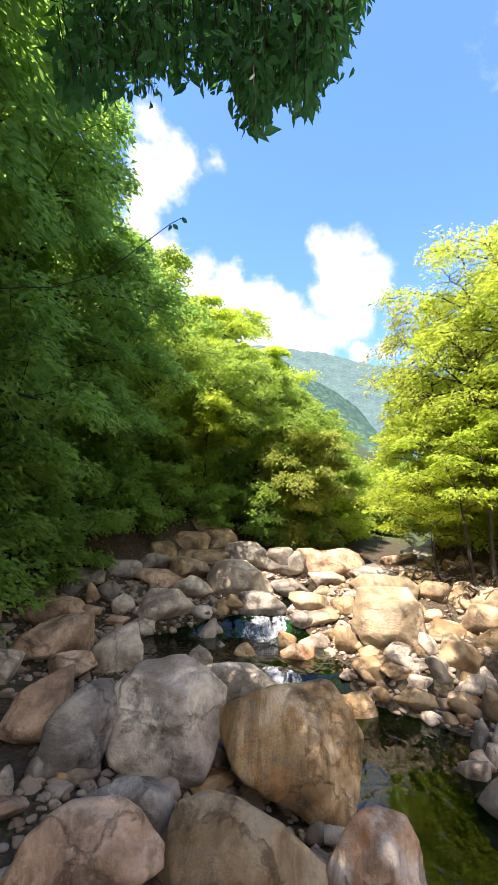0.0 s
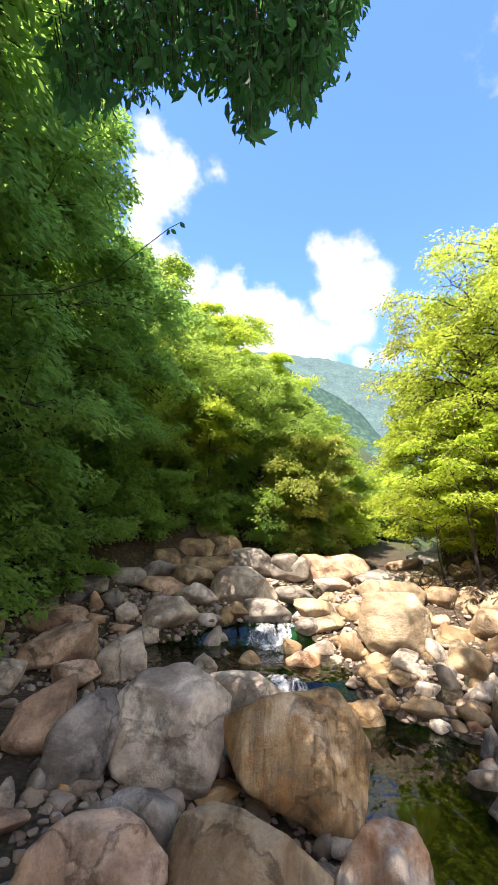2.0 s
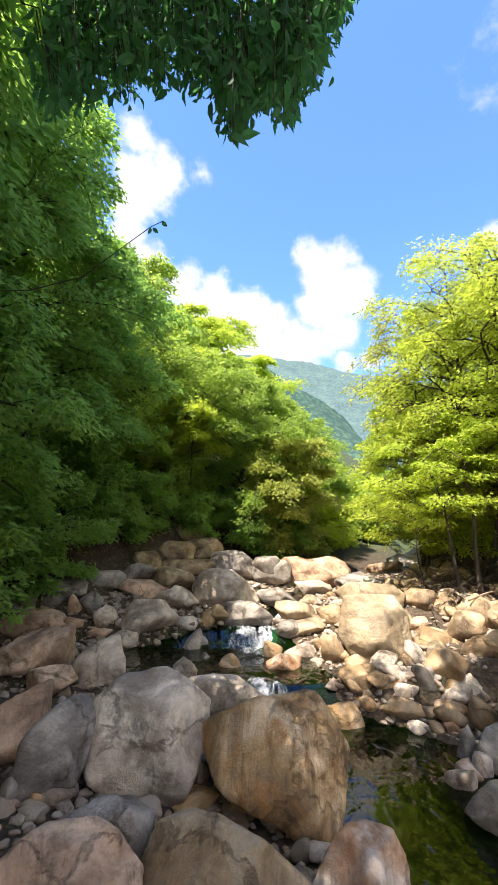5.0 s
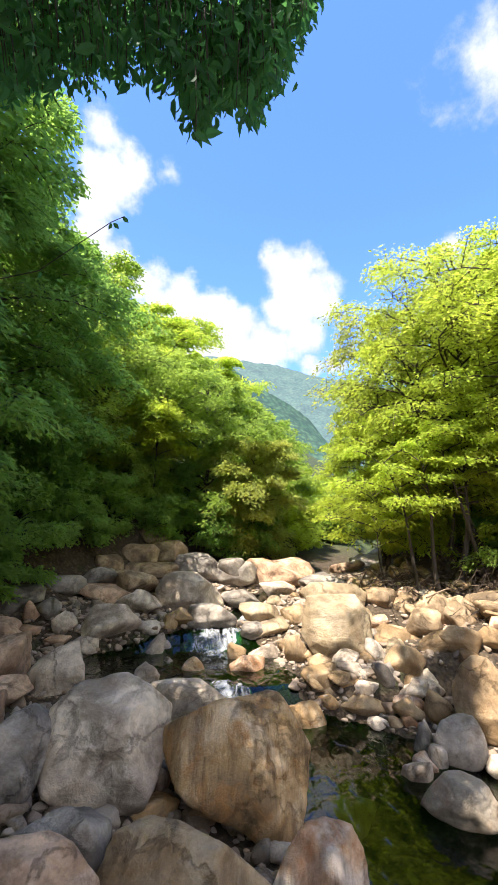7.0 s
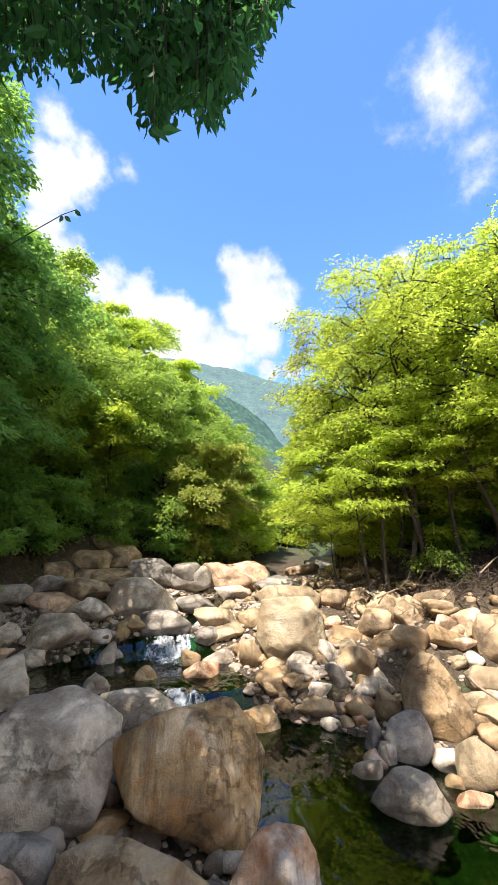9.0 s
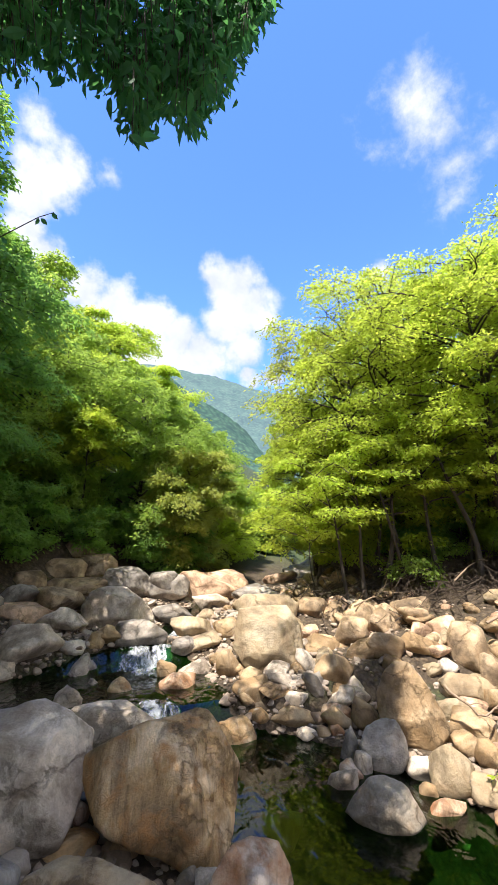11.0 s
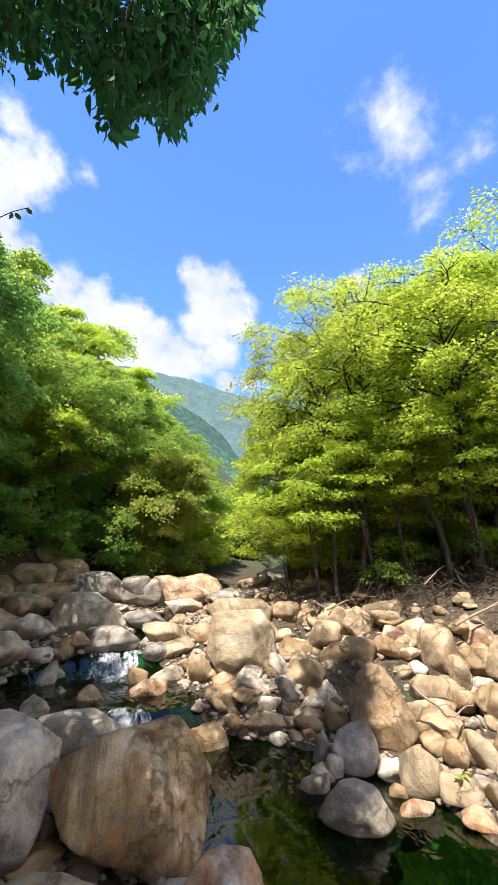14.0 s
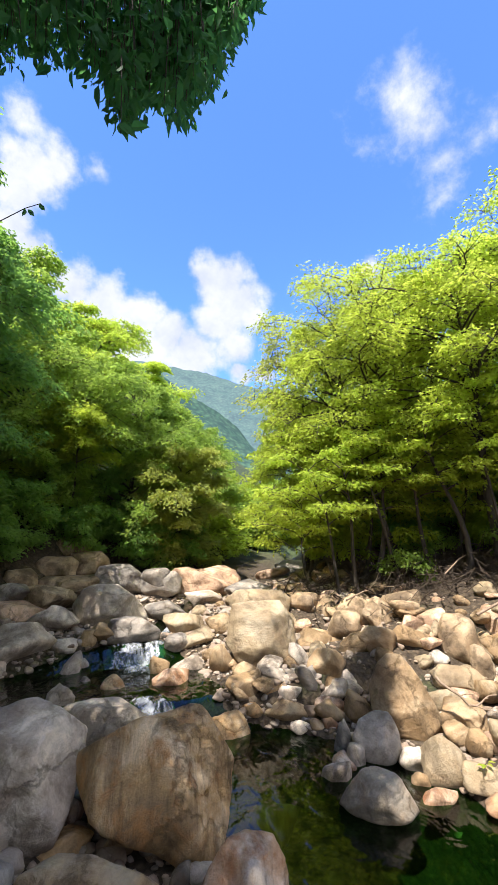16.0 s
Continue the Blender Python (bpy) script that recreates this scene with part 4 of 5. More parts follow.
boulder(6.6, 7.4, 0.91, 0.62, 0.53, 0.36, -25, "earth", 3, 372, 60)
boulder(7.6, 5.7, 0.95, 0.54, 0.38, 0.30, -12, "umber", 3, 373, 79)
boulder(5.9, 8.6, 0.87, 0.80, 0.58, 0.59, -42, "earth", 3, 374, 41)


def loose_stones():
    """Stones that fill the banks between the boulders."""
    rng = np.random.RandomState(77)
    shapes = []
    for k in range(20):
        v, f = stone_shape(3, 500 + k, (24, 50, 90, 140)[k % 4])
        mat = STONE_MIX if k < 10 else ROCK[("tan", "pale", "tan", "umber", "gray")[k % 5]]
        shapes.append(mesh_from("stone", v * (0.5, 0.5 * rng.uniform(0.65, 0.95), 0.5 * rng.uniform(0.45, 0.85)), f, (mat,)))
    made = 0
    while made < 298:
        y = rng.uniform(2.6, 11.5)
        x = rng.uniform(left_foot(y) - 0.4, right_foot(y) + 1.2)
        off = abs(x - float(stream_x(y))) - float(stream_half(y))
        sunny = x > 1.5 and y > 4
        if off < 0.06 or (5.6 < y < 8.6 and x < 1.4) or rng.uniform() < (y - 5) * (0.04 if sunny else 0.09):
            continue
        size = (0.20 + 0.42 * rng.beta(1.4, 2.2)) if sunny else 0.10 + 0.26 * rng.beta(1.2, 3.4)
        ob = new("stone", shapes[rng.randint(10, 20) if sunny else rng.randint(10)])
        ob.matrix_world = pose(x, y, float(land(x, y)) + size * 0.14, rng.uniform(-25, 25), rng.uniform(-25, 25), rng.uniform(0, 360)) @ Matrix.Scale(size, 4)
        tagged(ob, "sunlit tan stone among the boulders of the bank" if sunny else "small worn stone wedged among the boulders", "stone", "loose stones on the banks")
        made += 1


def pile(name, label, count, small, large, levels, seed, sideways):
    """Joined pebbles or cobbles along both banks."""
    rng = np.random.RandomState(seed)
    y = -3.5 + 15 * rng.uniform(0, 1, count) ** 0.75
    u = rng.choice([-1, 1], count, p=[0.52, 0.48])
    x = stream_x(y) + u * (stream_half(y) * rng.uniform(0.93, 1, count) + np.abs(rng.normal(0, sideways, count)))
    keep = (x > left_foot(y) - 0.5) & (x < right_foot(y) + 0.8) & ~((y < 4.6) & (x < 1.2) & (rng.uniform(0, 1, count) < 0.25))
    x, y = x[keep], y[keep]
    count = len(x)
    size = small + (large - small) * rng.beta(1.1, 3, count)
    z = land(x, y) + size * 0.2
    kinds = [stone_shape(levels, 900 + k)[0] for k in range(12)]
    f0 = BALLS[levels][1]
    pick = rng.randint(0, 12, count)
    v = np.stack(kinds)[pick] * (size[:, None] * np.stack([rng.uniform(0.8, 1.25, count), rng.uniform(0.8, 1.25, count), rng.uniform(0.5, 0.9, count)], 1))[:, None]
    c, k = np.cos(rng.uniform(0, 6.28, count)), None
    k = np.sqrt(1 - c ** 2)
    v = np.stack([v[..., 0] * c[:, None] - v[..., 1] * k[:, None], v[..., 0] * k[:, None] + v[..., 1] * c[:, None], v[..., 2]], -1)
    v = v + np.stack([x, y, z], 1)[:, None]
    f = f0[None] + (np.arange(count) * v.shape[1])[:, None, None]
    ob = new(name, mesh_from(name, v.reshape(-1, 3), f.reshape(-1, 3), (GRAVEL,)))
    tagged(ob, label, name, kind="stuff")


loose_stones()
pile("cobbles", "worn brown and gray cobbles filling the gaps between boulders", 2600, 0.04, 0.12, 3, 81, 1.9)
pile("gravel", "mixed brown and gray pebbles along the water", 7000, 0.02, 0.06, 2, 78, 1.9)

# ---- trees ----
class Shape:
    """Gathers tubes into one mesh."""

    def __init__(self):
        self.v, self.f, self.n = [], [], 0

    def tube(self, pts, radii, sides):
        pts = np.asarray(pts, float)
        along = np.gradient(pts, axis=0)
        along /= np.linalg.norm(along, axis=1, keepdims=True) + 1e-9
        ref = np.where(np.abs(along[:, 2:3]) > 0.9, [[1.0, 0, 0]], [[0, 0, 1.0]])
        a = np.cross(along, ref)
        a /= np.linalg.norm(a, axis=1, keepdims=True) + 1e-9
        b = np.cross(along, a)
        t = np.arange(sides) * 2 * math.pi / sides
        ring = pts[:, None] + np.asarray(radii)[:, None, None] * (a[:, None] * np.cos(t)[None, :, None] + b[:, None] * np.sin(t)[None, :, None])
        m = len(pts)
        i = (np.arange(m - 1)[:, None] * sides + np.arange(sides)[None]).ravel() + self.n
        j = (np.arange(m - 1)[:, None] * sides + (np.arange(sides)[None] + 1) % sides).ravel() + self.n
        self.v.append(ring.reshape(-1, 3))
        self.f.append(np.stack([i, j, j + sides, i + sides], 1))
        self.n += m * sides

    def mesh(self, name, mat):
        return mesh_from(name, np.concatenate(self.v), np.concatenate(self.f), (mat,))


def leaves_mesh(name, base, way, up, size, mat, fold=0.18, wide=0.5, full=False):
    """Pointed leaves folded along the midrib, from arrays; full: with a rounder outline."""
    way = way / np.linalg.norm(way, axis=1, keepdims=True)
    side = np.cross(way, up)
    side /= np.linalg.norm(side, axis=1, keepdims=True) + 1e-9
    nor = np.cross(side, way)
    L = size[:, None]

    def spot(along, out, lift):
        return base + way * L * along + side * L * out + nor * L * lift

    i = np.arange(len(base))[:, None]
    if full:
        v = np.stack([spot(0, 0, 0), spot(0.22, wide * 0.42, fold * 0.7), spot(0.55, wide * 0.46, fold * 0.6), spot(1, 0, -0.16),
                      spot(0.55, -wide * 0.46, fold * 0.6), spot(0.22, -wide * 0.42, fold * 0.7), spot(0.5, 0, 0)], 1).reshape(-1, 3)
        f = np.concatenate([i * 7 + [6, b, a] for a, b in ((0, 1), (1, 2), (2, 3), (3, 4), (4, 5), (5, 0))], 1).reshape(-1, 3)
    else:
        v = np.stack([base, spot(0.45, wide / 2, fold), spot(1, 0, -0.12), spot(0.45, -wide / 2, fold)], 1).reshape(-1, 3)
        f = np.concatenate([i * 4 + [0, 2, 1], i * 4 + [0, 3, 2]], 1).reshape(-1, 3)
    return mesh_from(name, v, f, (mat,), smooth=False)


def tree(name, label, x, y, height, spread, tone, seed, limbs=40, twigs=14, leaves=60, leaf=0.10, low=0.15, lean=(0, 0), trunk=None, droop=0.3, category="tree", top=0.45, flat=0.3):
    """A broadleaf tree: bent trunk, limbs that rise and then droop, twigs all round them, and loose sprays of leaves.
    top: how wide the crown is at its top against its middle; flat: how much the sprays tilt."""
    rng = np.random.RandomState(seed)
    trunk = trunk or 0.014 * height + 0.02
    root = tagged(new(name), label, category)
    root.matrix_world = pose(x, y, float(land(x, y)) - 0.1)
    u = np.linspace(0, 1, 9)
    bend = rng.uniform(-1, 1, (2, 3)) * 0.05 * height
    path = np.stack([lean[0] * u ** 1.3 * height + bend[0, 0] * np.sin(u * 3.1) + bend[0, 1] * np.sin(u * 6.3) * 0.5,
                     lean[1] * u ** 1.3 * height + bend[1, 0] * np.sin(u * 3.1) + bend[1, 1] * np.sin(u * 6.3) * 0.5, u * height * 0.9], 1)
    wood = Shape()
    wood.tube(path, trunk * (1 - 0.92 * u) * (1 + 0.5 * np.exp(-u * 22)), 8)
    part("trunk", wood.mesh("trunk", BARK), root)
    twig_shape = Shape()
    base, way, up = [], [], []
    for k in range(limbs):
        f = low + (0.99 - low) * ((k + rng.uniform(0, 0.9)) / limbs) ** 0.85
        start = np.array([np.interp(f, u, path[:, c]) for c in range(3)])
        az = k * 2.39996 + rng.uniform(-0.5, 0.5)
        head = np.array([math.cos(az), math.sin(az)])
        g = (f - low) / (1 - low)
        wide = np.interp(g, (0, 0.25, 0.55, 0.85, 1), (0.75, 1.0, 0.95, 0.55 + 0.3 * top, top))
        reach = spread * wide * rng.uniform(0.6, 1.18)
        rise = rng.uniform(0.35, 0.9) + 0.5 * g
        s = np.linspace(0, 1, 6)
        curve = np.stack([head[0] * s * reach, head[1] * s * reach, reach * (rise * s - (rise * 0.45 + droop) * s ** 2.0)], 1) + start
        curve[1:, :2] += np.cumsum(rng.normal(0, 0.045 * reach, (5, 2)), 0)
        limb = Shape()
        limb.tube(curve, (trunk * 0.34 * (1 - 0.6 * g)) * (1 - 0.88 * s) + 0.004, 5)
        part("limb", limb.mesh("limb", BARK), root)
        for j in range(twigs):
            q = 0.25 + 0.75 * ((j + rng.uniform(0.0, 1.0)) / twigs) ** 0.8
            p0 = np.array([np.interp(q, s, curve[:, c]) for c in range(3)])
            turn = az + rng.choice([-1, 1]) * rng.uniform(0.2, 1.4)
            length = reach * rng.uniform(0.20, 0.42) * (1.2 - 0.5 * q) + 0.16
            tilt = rng.normal(0.15, flat)
            tip = p0 + length * np.array([math.cos(turn), math.sin(turn), tilt])
            m1 = (p0 + tip) / 2 + (0, 0, 0.08 * length)
            tip = tip - (0, 0, droop * length)
            twig_shape.tube([p0, m1, tip], [0.009, 0.006, 0.003], 3)
            w = rng.uniform(0.05, 1.0, leaves) ** 0.7
            spot = np.where(w[:, None] < 0.5, p0 + (m1 - p0) * w[:, None] * 2, m1 + (tip - m1) * (w[:, None] - 0.5) * 2)
            flank = rng.normal(0, 1, leaves) * length * 0.30 * (1.15 - 0.6 * w)
            across = np.array([-math.sin(turn), math.cos(turn), rng.normal(0, flat * 0.6)])
            spot = spot + across * flank[:, None] + rng.normal(0, 1, (leaves, 3)) * (0.06, 0.06, 0.02 + 0.2 * flat * length)
            spot[:, 2] -= np.abs(flank) * 0.3
            base.append(spot)
            dirs = np.array([math.cos(turn), math.sin(turn), -0.45]) + across * np.sign(flank)[:, None] * 0.8 + rng.normal(0, 0.45, (leaves, 3))
            way.append(dirs)
            up.append(np.array([0, 0, 1.0]) + rng.normal(0, 0.45, (leaves, 3)))
    part("twigwork", twig_shape.mesh("twigwork", BARK), root, kind="stuff")
    base, way, up = np.concatenate(base), np.concatenate(way), np.concatenate(up)
    part("crown", leaves_mesh("crown", base, way, up, leaf * rng.uniform(0.6, 1.3, len(base)), LEAF[tone]), root, kind="stuff")
    return root


NEAR = "dark green broadleaf tree leaning over the shaded bank"
MID = "dense green broadleaf tree on the wooded slope"
SUNNY = "sunlit yellow-green broadleaf tree beside the stream"
BUSH = "leafy green bush at the foot of the slope"
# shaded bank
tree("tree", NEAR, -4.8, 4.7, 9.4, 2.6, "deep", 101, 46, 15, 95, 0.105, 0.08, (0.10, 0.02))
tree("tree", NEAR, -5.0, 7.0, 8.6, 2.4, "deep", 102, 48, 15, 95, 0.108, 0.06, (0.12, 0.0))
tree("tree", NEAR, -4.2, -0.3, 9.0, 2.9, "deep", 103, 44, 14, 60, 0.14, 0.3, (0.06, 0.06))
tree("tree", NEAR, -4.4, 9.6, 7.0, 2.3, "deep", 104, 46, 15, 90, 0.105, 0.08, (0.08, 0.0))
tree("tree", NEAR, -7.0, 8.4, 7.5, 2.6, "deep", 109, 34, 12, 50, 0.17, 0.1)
tree("tree", MID, -5.2, 12.4, 4.6, 2.2, "mid", 105, 40, 13, 85, 0.11, 0.06)
tree("tree", MID, -2.7, 13.2, 4.3, 2.1, "mid", 106, 42, 14, 85, 0.10, 0.2, (0.02, -0.03))
tree("tree", MID, -1.8, 17.6, 4.5, 2.3, "fresh", 107, 38, 13, 80, 0.12, 0.06)
tree("tree", MID, -4.8, 17.0, 4.6, 2.5, "mid", 108, 34, 12, 55, 0.17, 0.08)
# bend of the stream
tree("tree", MID, 0.2, 13.9, 5.4, 2.3, "mid", 111, 44, 14, 85, 0.10, 0.16, (0.0, -0.03))
tree("tree", "dull green tree with pale sunlit sprays over the stream", 1.5, 13.4, 3.8, 1.4, "dusty", 112, 34, 13, 80, 0.10, 0.05, (0.05, -0.1))
tree("tree", MID, 1.9, 16.8, 3.9, 2.0, "mid", 113, 40, 13, 85, 0.11, 0.03)
tree("tree", MID, 3.3, 17.2, 3.0, 1.4, "fresh", 114, 38, 13, 75, 0.11, 0.03)
tree("tree", MID, 0.6, 20.5, 4.6, 2.4, "fresh", 115, 36, 13, 80, 0.13, 0.05)
tree("tree", MID, 5.4, 20.0, 1.9, 1.5, "mid", 116, 34, 13, 50, 0.16, 0.03)
tree("tree", MID, 6.9, 23.0, 2.8, 1.9, "mid", 136, 30, 12, 60, 0.14, 0.03)
tree("tree", MID, 8.6, 26.0, 3.6, 2.2, "fresh", 137, 30, 12, 60, 0.15, 0.03)
tree("tree", MID, 10.8, 29.0, 3.6, 2.4, "mid", 138, 30, 12, 60, 0.16, 0.03)
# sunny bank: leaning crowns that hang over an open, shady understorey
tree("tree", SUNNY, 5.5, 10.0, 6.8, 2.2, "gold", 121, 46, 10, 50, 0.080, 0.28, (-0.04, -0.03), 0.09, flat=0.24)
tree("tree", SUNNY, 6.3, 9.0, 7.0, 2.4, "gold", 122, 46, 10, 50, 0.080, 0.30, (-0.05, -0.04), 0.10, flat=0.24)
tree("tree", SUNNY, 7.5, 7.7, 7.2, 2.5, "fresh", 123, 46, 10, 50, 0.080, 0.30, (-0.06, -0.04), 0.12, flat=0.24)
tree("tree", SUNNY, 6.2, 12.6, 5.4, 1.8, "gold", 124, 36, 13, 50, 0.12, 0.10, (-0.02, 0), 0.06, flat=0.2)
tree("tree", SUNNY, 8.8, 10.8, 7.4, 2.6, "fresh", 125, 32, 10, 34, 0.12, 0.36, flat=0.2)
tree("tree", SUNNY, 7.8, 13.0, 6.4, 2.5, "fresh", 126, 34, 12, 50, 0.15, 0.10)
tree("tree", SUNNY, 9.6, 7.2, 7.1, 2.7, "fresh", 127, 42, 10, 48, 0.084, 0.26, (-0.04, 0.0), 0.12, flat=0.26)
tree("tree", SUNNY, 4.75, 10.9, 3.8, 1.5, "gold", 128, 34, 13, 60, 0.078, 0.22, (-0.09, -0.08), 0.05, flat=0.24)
tree("tree", MID, 11.5, 10.5, 7.5, 2.8, "fresh", 129, 26, 10, 40, 0.18, 0.03)
tree("tree", MID, 10.5, 13.5, 6.5, 2.8, "mid", 130, 30, 12, 45, 0.18, 0.03)
tree("tree", MID, 8.6, 15.5, 5.0, 2.8, "mid", 135, 30, 12, 45, 0.18, 0.02)
tree("tree", "thin-leaved tree with open sky between its twigs", 4.9, 11.3, 7.6, 1.7, "dusty", 133, 26, 10, 22, 0.10, 0.5, (-0.03, 0.0), 0.06, flat=0.35)
tree("tree", "thin-leaved tree with open sky between its twigs", 6.9, 10.4, 7.9, 1.5, "dusty", 134, 22, 10, 22, 0.10, 0.6, (0.0, 0.0), 0.06, flat=0.35)
SAPLING = "slender dark-stemmed sapling under the trees"
for k, (sx, sy, sh, sl) in enumerate(((4.3, 8.4, 3.0, -0.22), (4.6, 8.2, 3.2, -0.10), (5.0, 8.3, 3.4, 0.10), (5.5, 8.2, 3.6, -0.26), (6.0, 7.7, 3.4, -0.12), (6.5, 7.3, 3.6, -0.24),
                                      (7.0, 6.9, 3.8, -0.18), (5.2, 8.9, 3.2, 0.06), (5.9, 8.5, 3.4, -0.3), (7.5, 7.1, 3.6, 0.1), (6.8, 7.9, 3.3, 0.12), (8.0, 6.3, 3.8, -0.26))):
    tree("sapling", SAPLING, sx, sy, sh, 0.85, ("fresh", "gold", "gold")[k % 3], 150 + k, 11, 7, 40, 0.082, 0.52, (sl, -0.04), 0.045 + 0.012 * (k % 3), 0.25, "sapling", 0.8, 0.16)
# added outside the view, beside and behind, to shade the near bank
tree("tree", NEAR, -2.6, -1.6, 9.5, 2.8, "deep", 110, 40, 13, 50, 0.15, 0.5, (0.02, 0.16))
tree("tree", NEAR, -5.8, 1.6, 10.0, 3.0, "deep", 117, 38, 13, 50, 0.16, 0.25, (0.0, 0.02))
tree("tree", "small bright yellow-green tree in sunlight on the slope", -1.5, 12.3, 3.9, 0.8, "gold", 118, 18, 10, 50, 0.10, 0.6, (0.06, -0.06), 0.04)
tree("tree", SUNNY, 8.9, 6.2, 7.0, 2.4, "fresh", 131, 40, 10, 48, 0.082, 0.34, (-0.08, 0.0), 0.13, flat=0.26)
tree("tree", SUNNY, 7.0, 6.9, 6.2, 1.9, "gold", 132, 32, 10, 48, 0.080, 0.44, (-0.12, -0.03), 0.11, flat=0.26)
# low growth
for k, (bx, by, bh, bs, tone) in enumerate(((-4.1, 7.6, 2.0, 1.2, "deep"), (-3.5, 8.8, 1.8, 1.1, "deep"), (-4.3, 5.6, 2.0, 1.2, "deep"), (-3.5, 10.4, 1.9, 1.1, "deep"),
                                            (-2.9, 12.4, 1.7, 1.0, "fresh"), (-0.9, 13.8, 1.5, 1.0, "deep"),
                                            (-2.5, 11.2, 1.4, 0.9, "deep"), (-3.2, 11.6, 2.2, 1.2, "mid"), (-1.0, 12.6, 1.1, 0.8, "deep"), (-1.9, 12.4, 1.6, 1.0, "mid"), (0.0, 13.2, 1.4, 1.0, "deep"), (-2.9, 10.3, 1.2, 0.8, "deep"), (1.2, 13.2, 1.3, 0.9, "deep"), (0.9, 14.0, 1.6, 1.2, "deep"), (3.0, 15.6, 1.7, 1.3, "fresh"),
                                            (6.3, 11.2, 1.6, 1.1, "fresh"), (7.4, 9.6, 1.6, 1.1, "fresh"), (8.4, 8.6, 1.6, 1.1, "deep"), (6.6, 12.6, 2.0, 1.2, "fresh"),
                                            (5.8, 10.4, 1.2, 0.9, "deep"), (7.0, 9.4, 1.2, 0.9, "deep"), (8.2, 8.4, 1.3, 1.0, "deep"), (9.0, 6.6, 1.4, 1.0, "deep"), (6.4, 8.9, 0.6, 0.6, "deep"), (7.6, 7.4, 0.6, 0.6, "fresh"),
                                            # understorey bushes get the bright tone in place of light between the
                                            # trunks
                                            (6.0, 9.1, 2.7, 1.3, "gold"), (7.0, 8.3, 2.8, 1.3, "gold"), (8.0, 7.3, 2.8, 1.3, "gold"), (9.0, 6.3, 2.8, 1.3, "gold"), (5.2, 10.2, 1.8, 1.0, "fresh"), (10.2, 5.4, 2.4, 1.3, "fresh"))):
    tree("bush", BUSH, bx, by, bh, bs, tone, 200 + k, 18, 9, 66, 0.09, 0.05, (0, 0), 0.03, 0.2, "bush", 0.8)


# lower rim of the bough: heading and rise as slopes from where one stands
EDGE = ((-0.62, -0.45, -0.34, -0.275, -0.25, -0.20, -0.12, -0.05, 0.0, 0.04, 0.10, 0.14, 0.18, 0.22, 0.245, 0.29, 0.33, 0.40),
        (1.02, 1.06, 1.10, 1.10, 1.20, 1.14, 1.19, 1.08, 0.96, 1.10, 1.09, 1.05, 1.16, 1.19, 1.33, 1.40, 1.50, 1.72))


def overhang():
    """The bough that reaches over the stream from the shaded bank, its leaves hanging in tufts."""
    rng = np.random.RandomState(303)
    root = tagged(new("overhanging_bough"), "dark leafy bough hanging low over the stream", "bough")
    root.matrix_world = pose(-3.4, 0.4, 6.2)
    here = np.array([-3.4, 0.4, 6.2])
    s = np.linspace(0, 1, 10)[:, None]
    main = here + s * (4.2, 2.0, 1.1) + np.sin(s * 3.0) * (0, 0.25, 0.5)
    bough = Shape()
    bough.tube(main - here, 0.06 * (1 - 0.85 * s[:, 0]) + 0.006, 7)
    part("bough", bough.mesh("bough", BARK), root)
    twig = Shape()
    base, way, up = [], [], []
    made = 0
    while made < 1700:
        a = 0.40 - 0.90 * rng.uniform(0, 1) ** 1.6
        far = rng.uniform(1.9, 3.7)
        low = np.interp(a, EDGE[0], EDGE[1])
        rise = low - 0.01 + rng.uniform(0, 1) ** 1.9 * (1.05 - 0.9 * max(0, a))
        end = np.array([a * far, far, 2.5 + rise * far])
        near = main[np.argmin(np.linalg.norm(main - end, axis=1))]
        start = end + (near - end) * min(1, 0.35 / (np.linalg.norm(near - end) + 1e-6)) + (0, 0, 0.12)
        twig.tube(np.array([start, (start + end) / 2 + (0, 0, 0.03), end]) - here, [0.006, 0.004, 0.002], 3)
        n = rng.randint(8, 14)
        w = rng.uniform(0, 1, n)[:, None]
        base.append(start + (end - start) * w + rng.normal(0, 0.035, (n, 3)) - here)
        way.append(np.array([0, 0, -1.0]) + rng.normal(0, 0.65, (n, 3)))
        up.append(rng.normal(0, 1, (n, 3)))
        made += 1
    part("twigwork", twig.mesh("twigwork", BARK), root, kind="stuff")
    base, way, up = np.concatenate(base), np.concatenate(way), np.concatenate(up)
    # the lowest leaves hang free one by one
    hang = (base[:, 2] + here[2] - 2.5) / (base[:, 1] + here[1])
    order = np.argsort(hang - np.interp((base[:, 0] + here[0]) / (base[:, 1] + here[1]), EDGE[0], EDGE[1]))
    single, rest = order[:280], order[280:]
    one = [leaves_mesh("leaf", np.zeros((1, 3)), np.array([[0, 0, -1.0]]), np.array([[0, 1.0, 0]]), np.array([z]), LEAF["canopy"], 0.12, 0.40, True) for z in (0.085, 0.105, 0.125)]
    for k in single:
        ob = part("leaf", one[k % 3], root)
        turn = Vector(way[k]).to_track_quat("-Z", "Y").to_matrix().to_4x4() @ pose(0, 0, 0, 0, 0, float(k * 47 % 360))
        ob.matrix_basis = Matrix.Translation(base[k]) @ turn
    base, way, up = base[rest], way[rest], up[rest]
    part("crown", leaves_mesh("crown", base, way, up, 0.105 * rng.uniform(0.6, 1.25, len(base)), LEAF["canopy"], 0.10, 0.42, True), root, kind="stuff")


overhang()


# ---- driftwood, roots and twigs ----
# brush darker than the driftwood, standing in for shade under the trees
BRUSH = bark_material("shade_toned_brush", (0.025, 0.018, 0.012), (0.10, 0.07, 0.045))
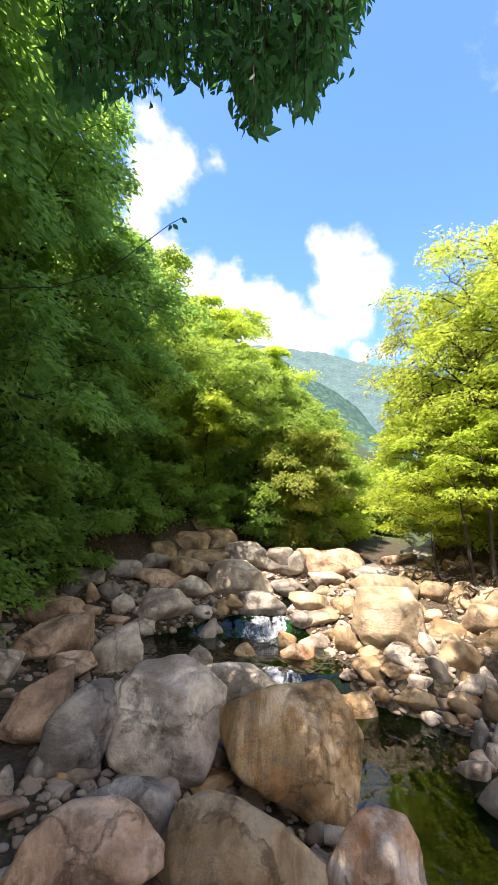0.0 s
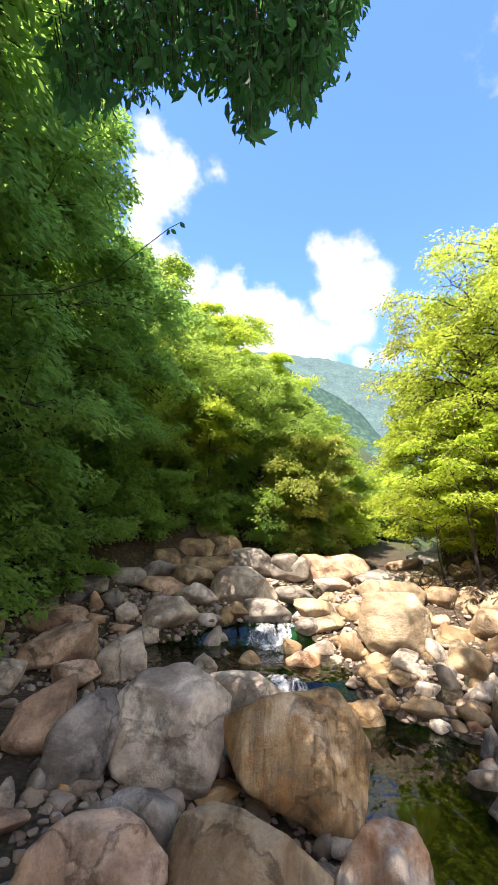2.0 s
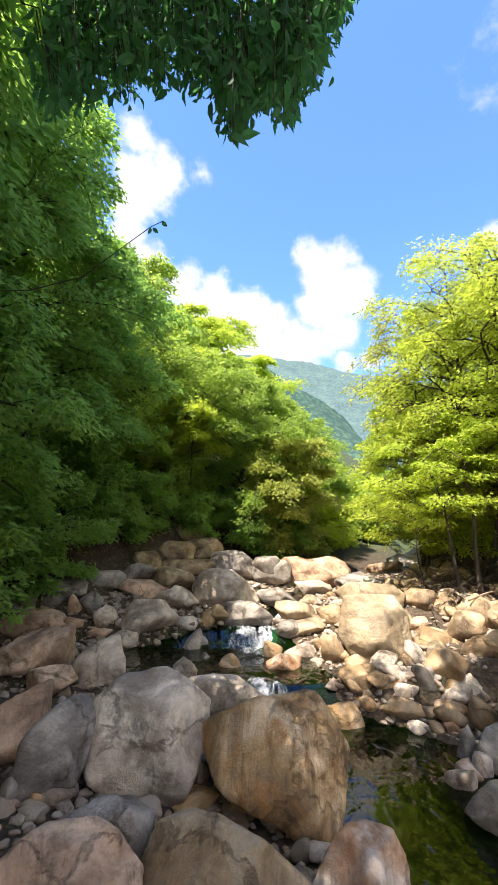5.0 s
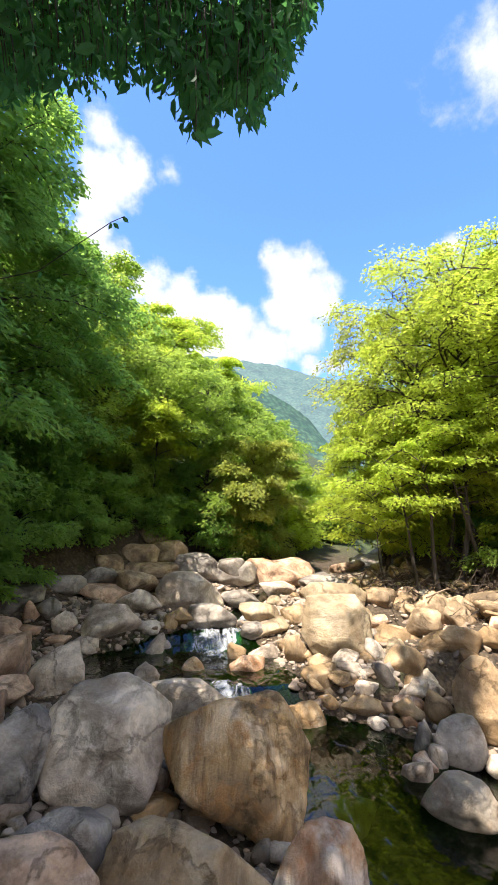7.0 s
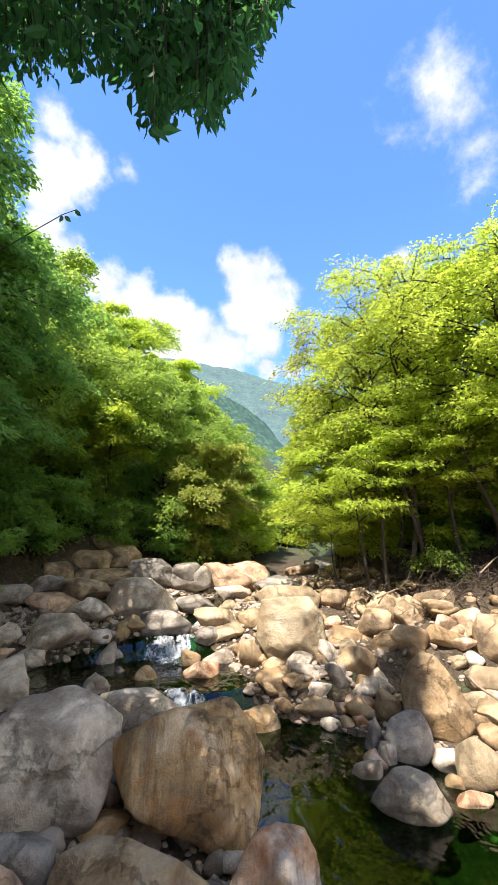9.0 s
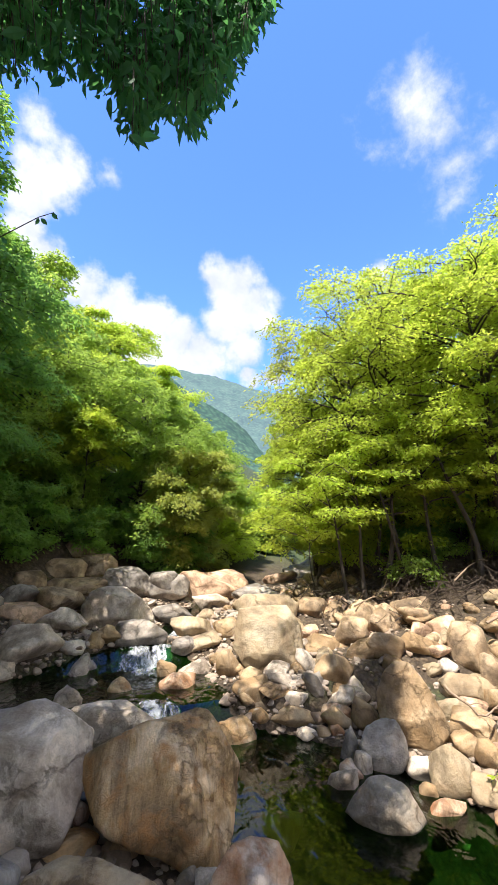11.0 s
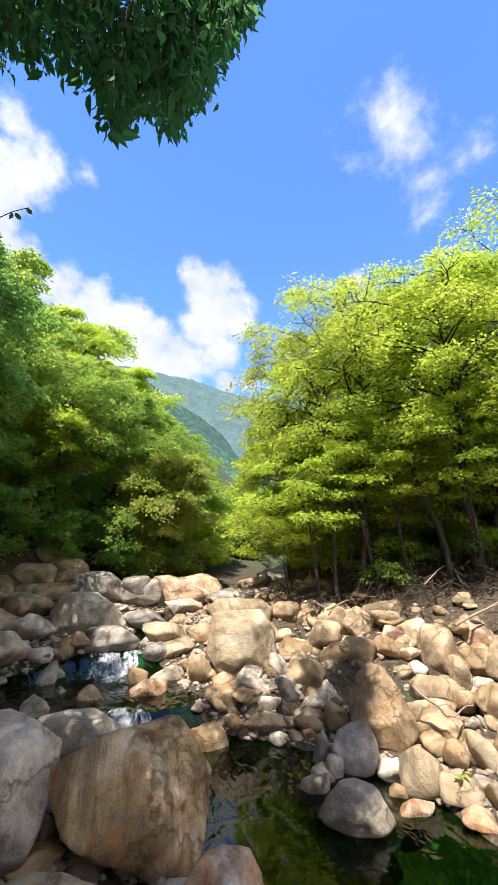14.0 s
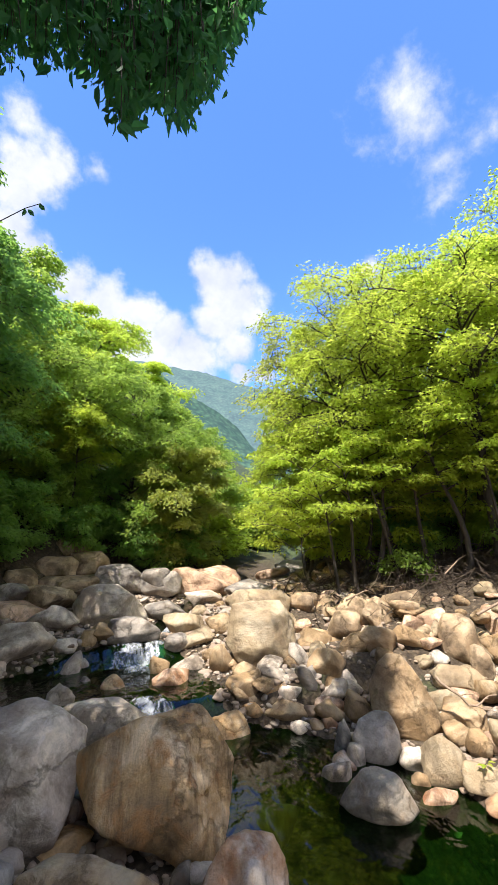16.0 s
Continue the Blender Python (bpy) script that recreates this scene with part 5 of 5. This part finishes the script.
DRY = bark_material("dry_wood", (0.16, 0.105, 0.065), (0.38, 0.28, 0.19))


def stick(name, label, points, thick, category="branch"):
    """A bent dry branch with a few side shoots, lying along the points."""
    rng = np.random.RandomState(int(abs(points[0][0]) * 1000) % 9973)
    pts = np.array(points, float)
    u = np.linspace(0, 1, 10)
    k = np.linspace(0, 1, len(pts))
    path = np.stack([np.interp(u, k, pts[:, c]) for c in range(3)], 1) + rng.normal(0, thick * 0.7, (10, 3))
    here = path[0].copy()
    body = Shape()
    body.tube(path - here, thick * (1 - 0.7 * u) + 0.003, 6)
    root = tagged(new(name, body.mesh(name, DRY)), label, category)
    root.matrix_world = Matrix.Translation(here)
    for j in (3, 5, 7):
        shoot = Shape()
        end = path[j] + rng.normal(0, 1, 3) * (0.18, 0.18, 0.07) + (0, 0, 0.06)
        shoot.tube(np.array([path[j], (path[j] + end) / 2 + rng.normal(0, 0.01, 3), end]) - here, np.array([0.35, 0.25, 0.12]) * thick + 0.002, 4)
        part("shoot", shoot.mesh("shoot", DRY), root)


def on_land(x, y, up):
    return (x, y, float(land(x, y)) + up)


DRIFT = "dry brown driftwood branch caught among the rocks"
stick("driftwood", DRIFT, (on_land(5.3, 5.9, 0.62), on_land(6.2, 5.8, 0.60), on_land(7.2, 6.2, 0.45)), 0.02)
stick("driftwood", DRIFT, (on_land(4.0, 7.6, 0.5), on_land(4.7, 7.9, 0.45), on_land(5.3, 8.3, 0.3)), 0.013)
stick("driftwood", DRIFT, (on_land(3.7, 8.3, 0.7), on_land(4.1, 8.8, 0.5), on_land(4.7, 9.0, 0.3)), 0.012)
stick("driftwood", DRIFT, (on_land(3.66, 4.86, 0.62), on_land(3.9, 4.55, 0.36), on_land(4.25, 4.6, 0.42)), 0.014)
stick("driftwood", DRIFT, (on_land(5.6, 6.9, 0.5), on_land(6.3, 7.3, 0.4), on_land(7.0, 7.4, 0.3)), 0.012)


def hanging_twig():
    """A bare thin twig with a few curled leaves at its tip, reaching out of the shaded trees."""
    path = np.array([(-1.9, 2.75, 3.95), (-1.3, 2.65, 3.92), (-0.95, 2.58, 3.98), (-0.69, 2.46, 4.10), (-0.50, 2.41, 4.22), (-0.42, 2.39, 4.25)])
    here = path[0].copy()
    stem = Shape()
    stem.tube(path - here, (0.005, 0.004, 0.0035, 0.003, 0.0025, 0.002), 5)
    root = tagged(new("twig", stem.mesh("twig", BARK)), "thin bare twig with a few curled leaves at its tip", "twig")
    root.matrix_world = Matrix.Translation(here)
    for k, (at, size) in enumerate(((5, 0.05), (4, 0.045), (4, 0.05), (3, 0.055), (3, 0.05), (2, 0.05))):
        spot = path[at] - here + np.array([0.012 * (k % 3 - 1), 0.0, -0.004])
        way = np.array([[(-1) ** k * 0.5 + 0.3, 0.2, -0.7]])
        part("leaf", leaves_mesh("leaf", spot[None], way, np.array([[0.2, 1.0, 0.3]]), np.array([size]), LEAF["canopy"], 0.12, 0.54, True), root)


hanging_twig()


def brush_pile(x, y, wide, count, seed):
    """Tangled dead twigs and roots washed up under the trees."""
    rng = np.random.RandomState(seed)
    here = np.array(on_land(x, y, 0.0))
    root = tagged(new("brush_pile"), "tangle of dry brown twigs washed up under the trees", "brush")
    root.matrix_world = Matrix.Translation(here)
    heap = Shape()
    for _ in range(count):
        a = rng.uniform(0, 6.28)
        length = rng.uniform(0.12, 0.5)
        cx, cy = x + rng.normal(0, wide * 0.4), y + rng.normal(0, wide * 0.3)
        cz = float(land(cx, cy)) + abs(rng.normal(0, 0.2)) + 0.03
        step = np.array([math.cos(a), math.sin(a), rng.normal(0, 0.7)]) * length / 2
        mid = np.array([cx, cy, cz])
        thick = rng.uniform(0.004, 0.013)
        heap.tube(np.array([mid - step, mid + rng.normal(0, 0.03, 3), mid + step]) - here, [thick, thick * 0.85, thick * 0.4], 4)
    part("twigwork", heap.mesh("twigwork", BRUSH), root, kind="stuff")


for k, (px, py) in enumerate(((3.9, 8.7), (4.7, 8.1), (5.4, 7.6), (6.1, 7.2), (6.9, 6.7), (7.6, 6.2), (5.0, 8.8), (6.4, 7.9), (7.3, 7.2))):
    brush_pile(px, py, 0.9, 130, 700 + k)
for k, (bx, by, bh) in enumerate(((6.6, 8.3, 0.4), (8.3, 6.6, 0.55), (9.0, 5.6, 0.6), (5.7, 8.1, 0.5), (7.4, 6.9, 0.6))):
    tree("bush", "small green shrub among washed-up twigs", bx, by, bh, 0.45, "mid", 240 + k, 10, 6, 30, 0.08, 0.1, (0, 0), 0.015, 0.15, "bush", 0.8)
for k, (bx, by, bh, tone) in enumerate(((4.1, 9.3, 2.5, "gold"), (5.3, 9.4, 2.8, "fresh"), (8.2, 6.6, 3.0, "fresh"))):
    tree("sapling", "slim airy sapling with sunlit green sprays at the wood's edge", bx, by, bh, 1.0, tone, 260 + k, 16, 8, 26, 0.085, 0.42, (-0.12, -0.05), 0.022, 0.2, "tree", 0.6, 0.18)


def fallen_sprig(x, y, z):
    """A few yellow-green leaves lying on a stone."""
    stem = Shape()
    stem.tube([(-0.09, 0, 0.012), (0, 0.01, 0.02), (0.09, 0.0, 0.012)], [0.004, 0.003, 0.002], 5)
    root = tagged(new("sprig", stem.mesh("sprig", BARK)), "fallen yellow-green leaf sprig on a pale stone", "sprig")
    root.matrix_world = pose(x, y, z, 0, 0, 30)
    for k in range(6):
        a = k * 1.05
        part("leaf", leaves_mesh("leaf", np.array([[0.03 * (k - 2.5), 0.0, 0.018]]), np.array([[math.cos(a), math.sin(a), 0.15]]), np.array([[0, 0, 1.0]]), np.array([0.075]), LEAF["gold"], 0.1, 0.5, True), root)


fallen_sprig(3.38, 3.87, 0.262)
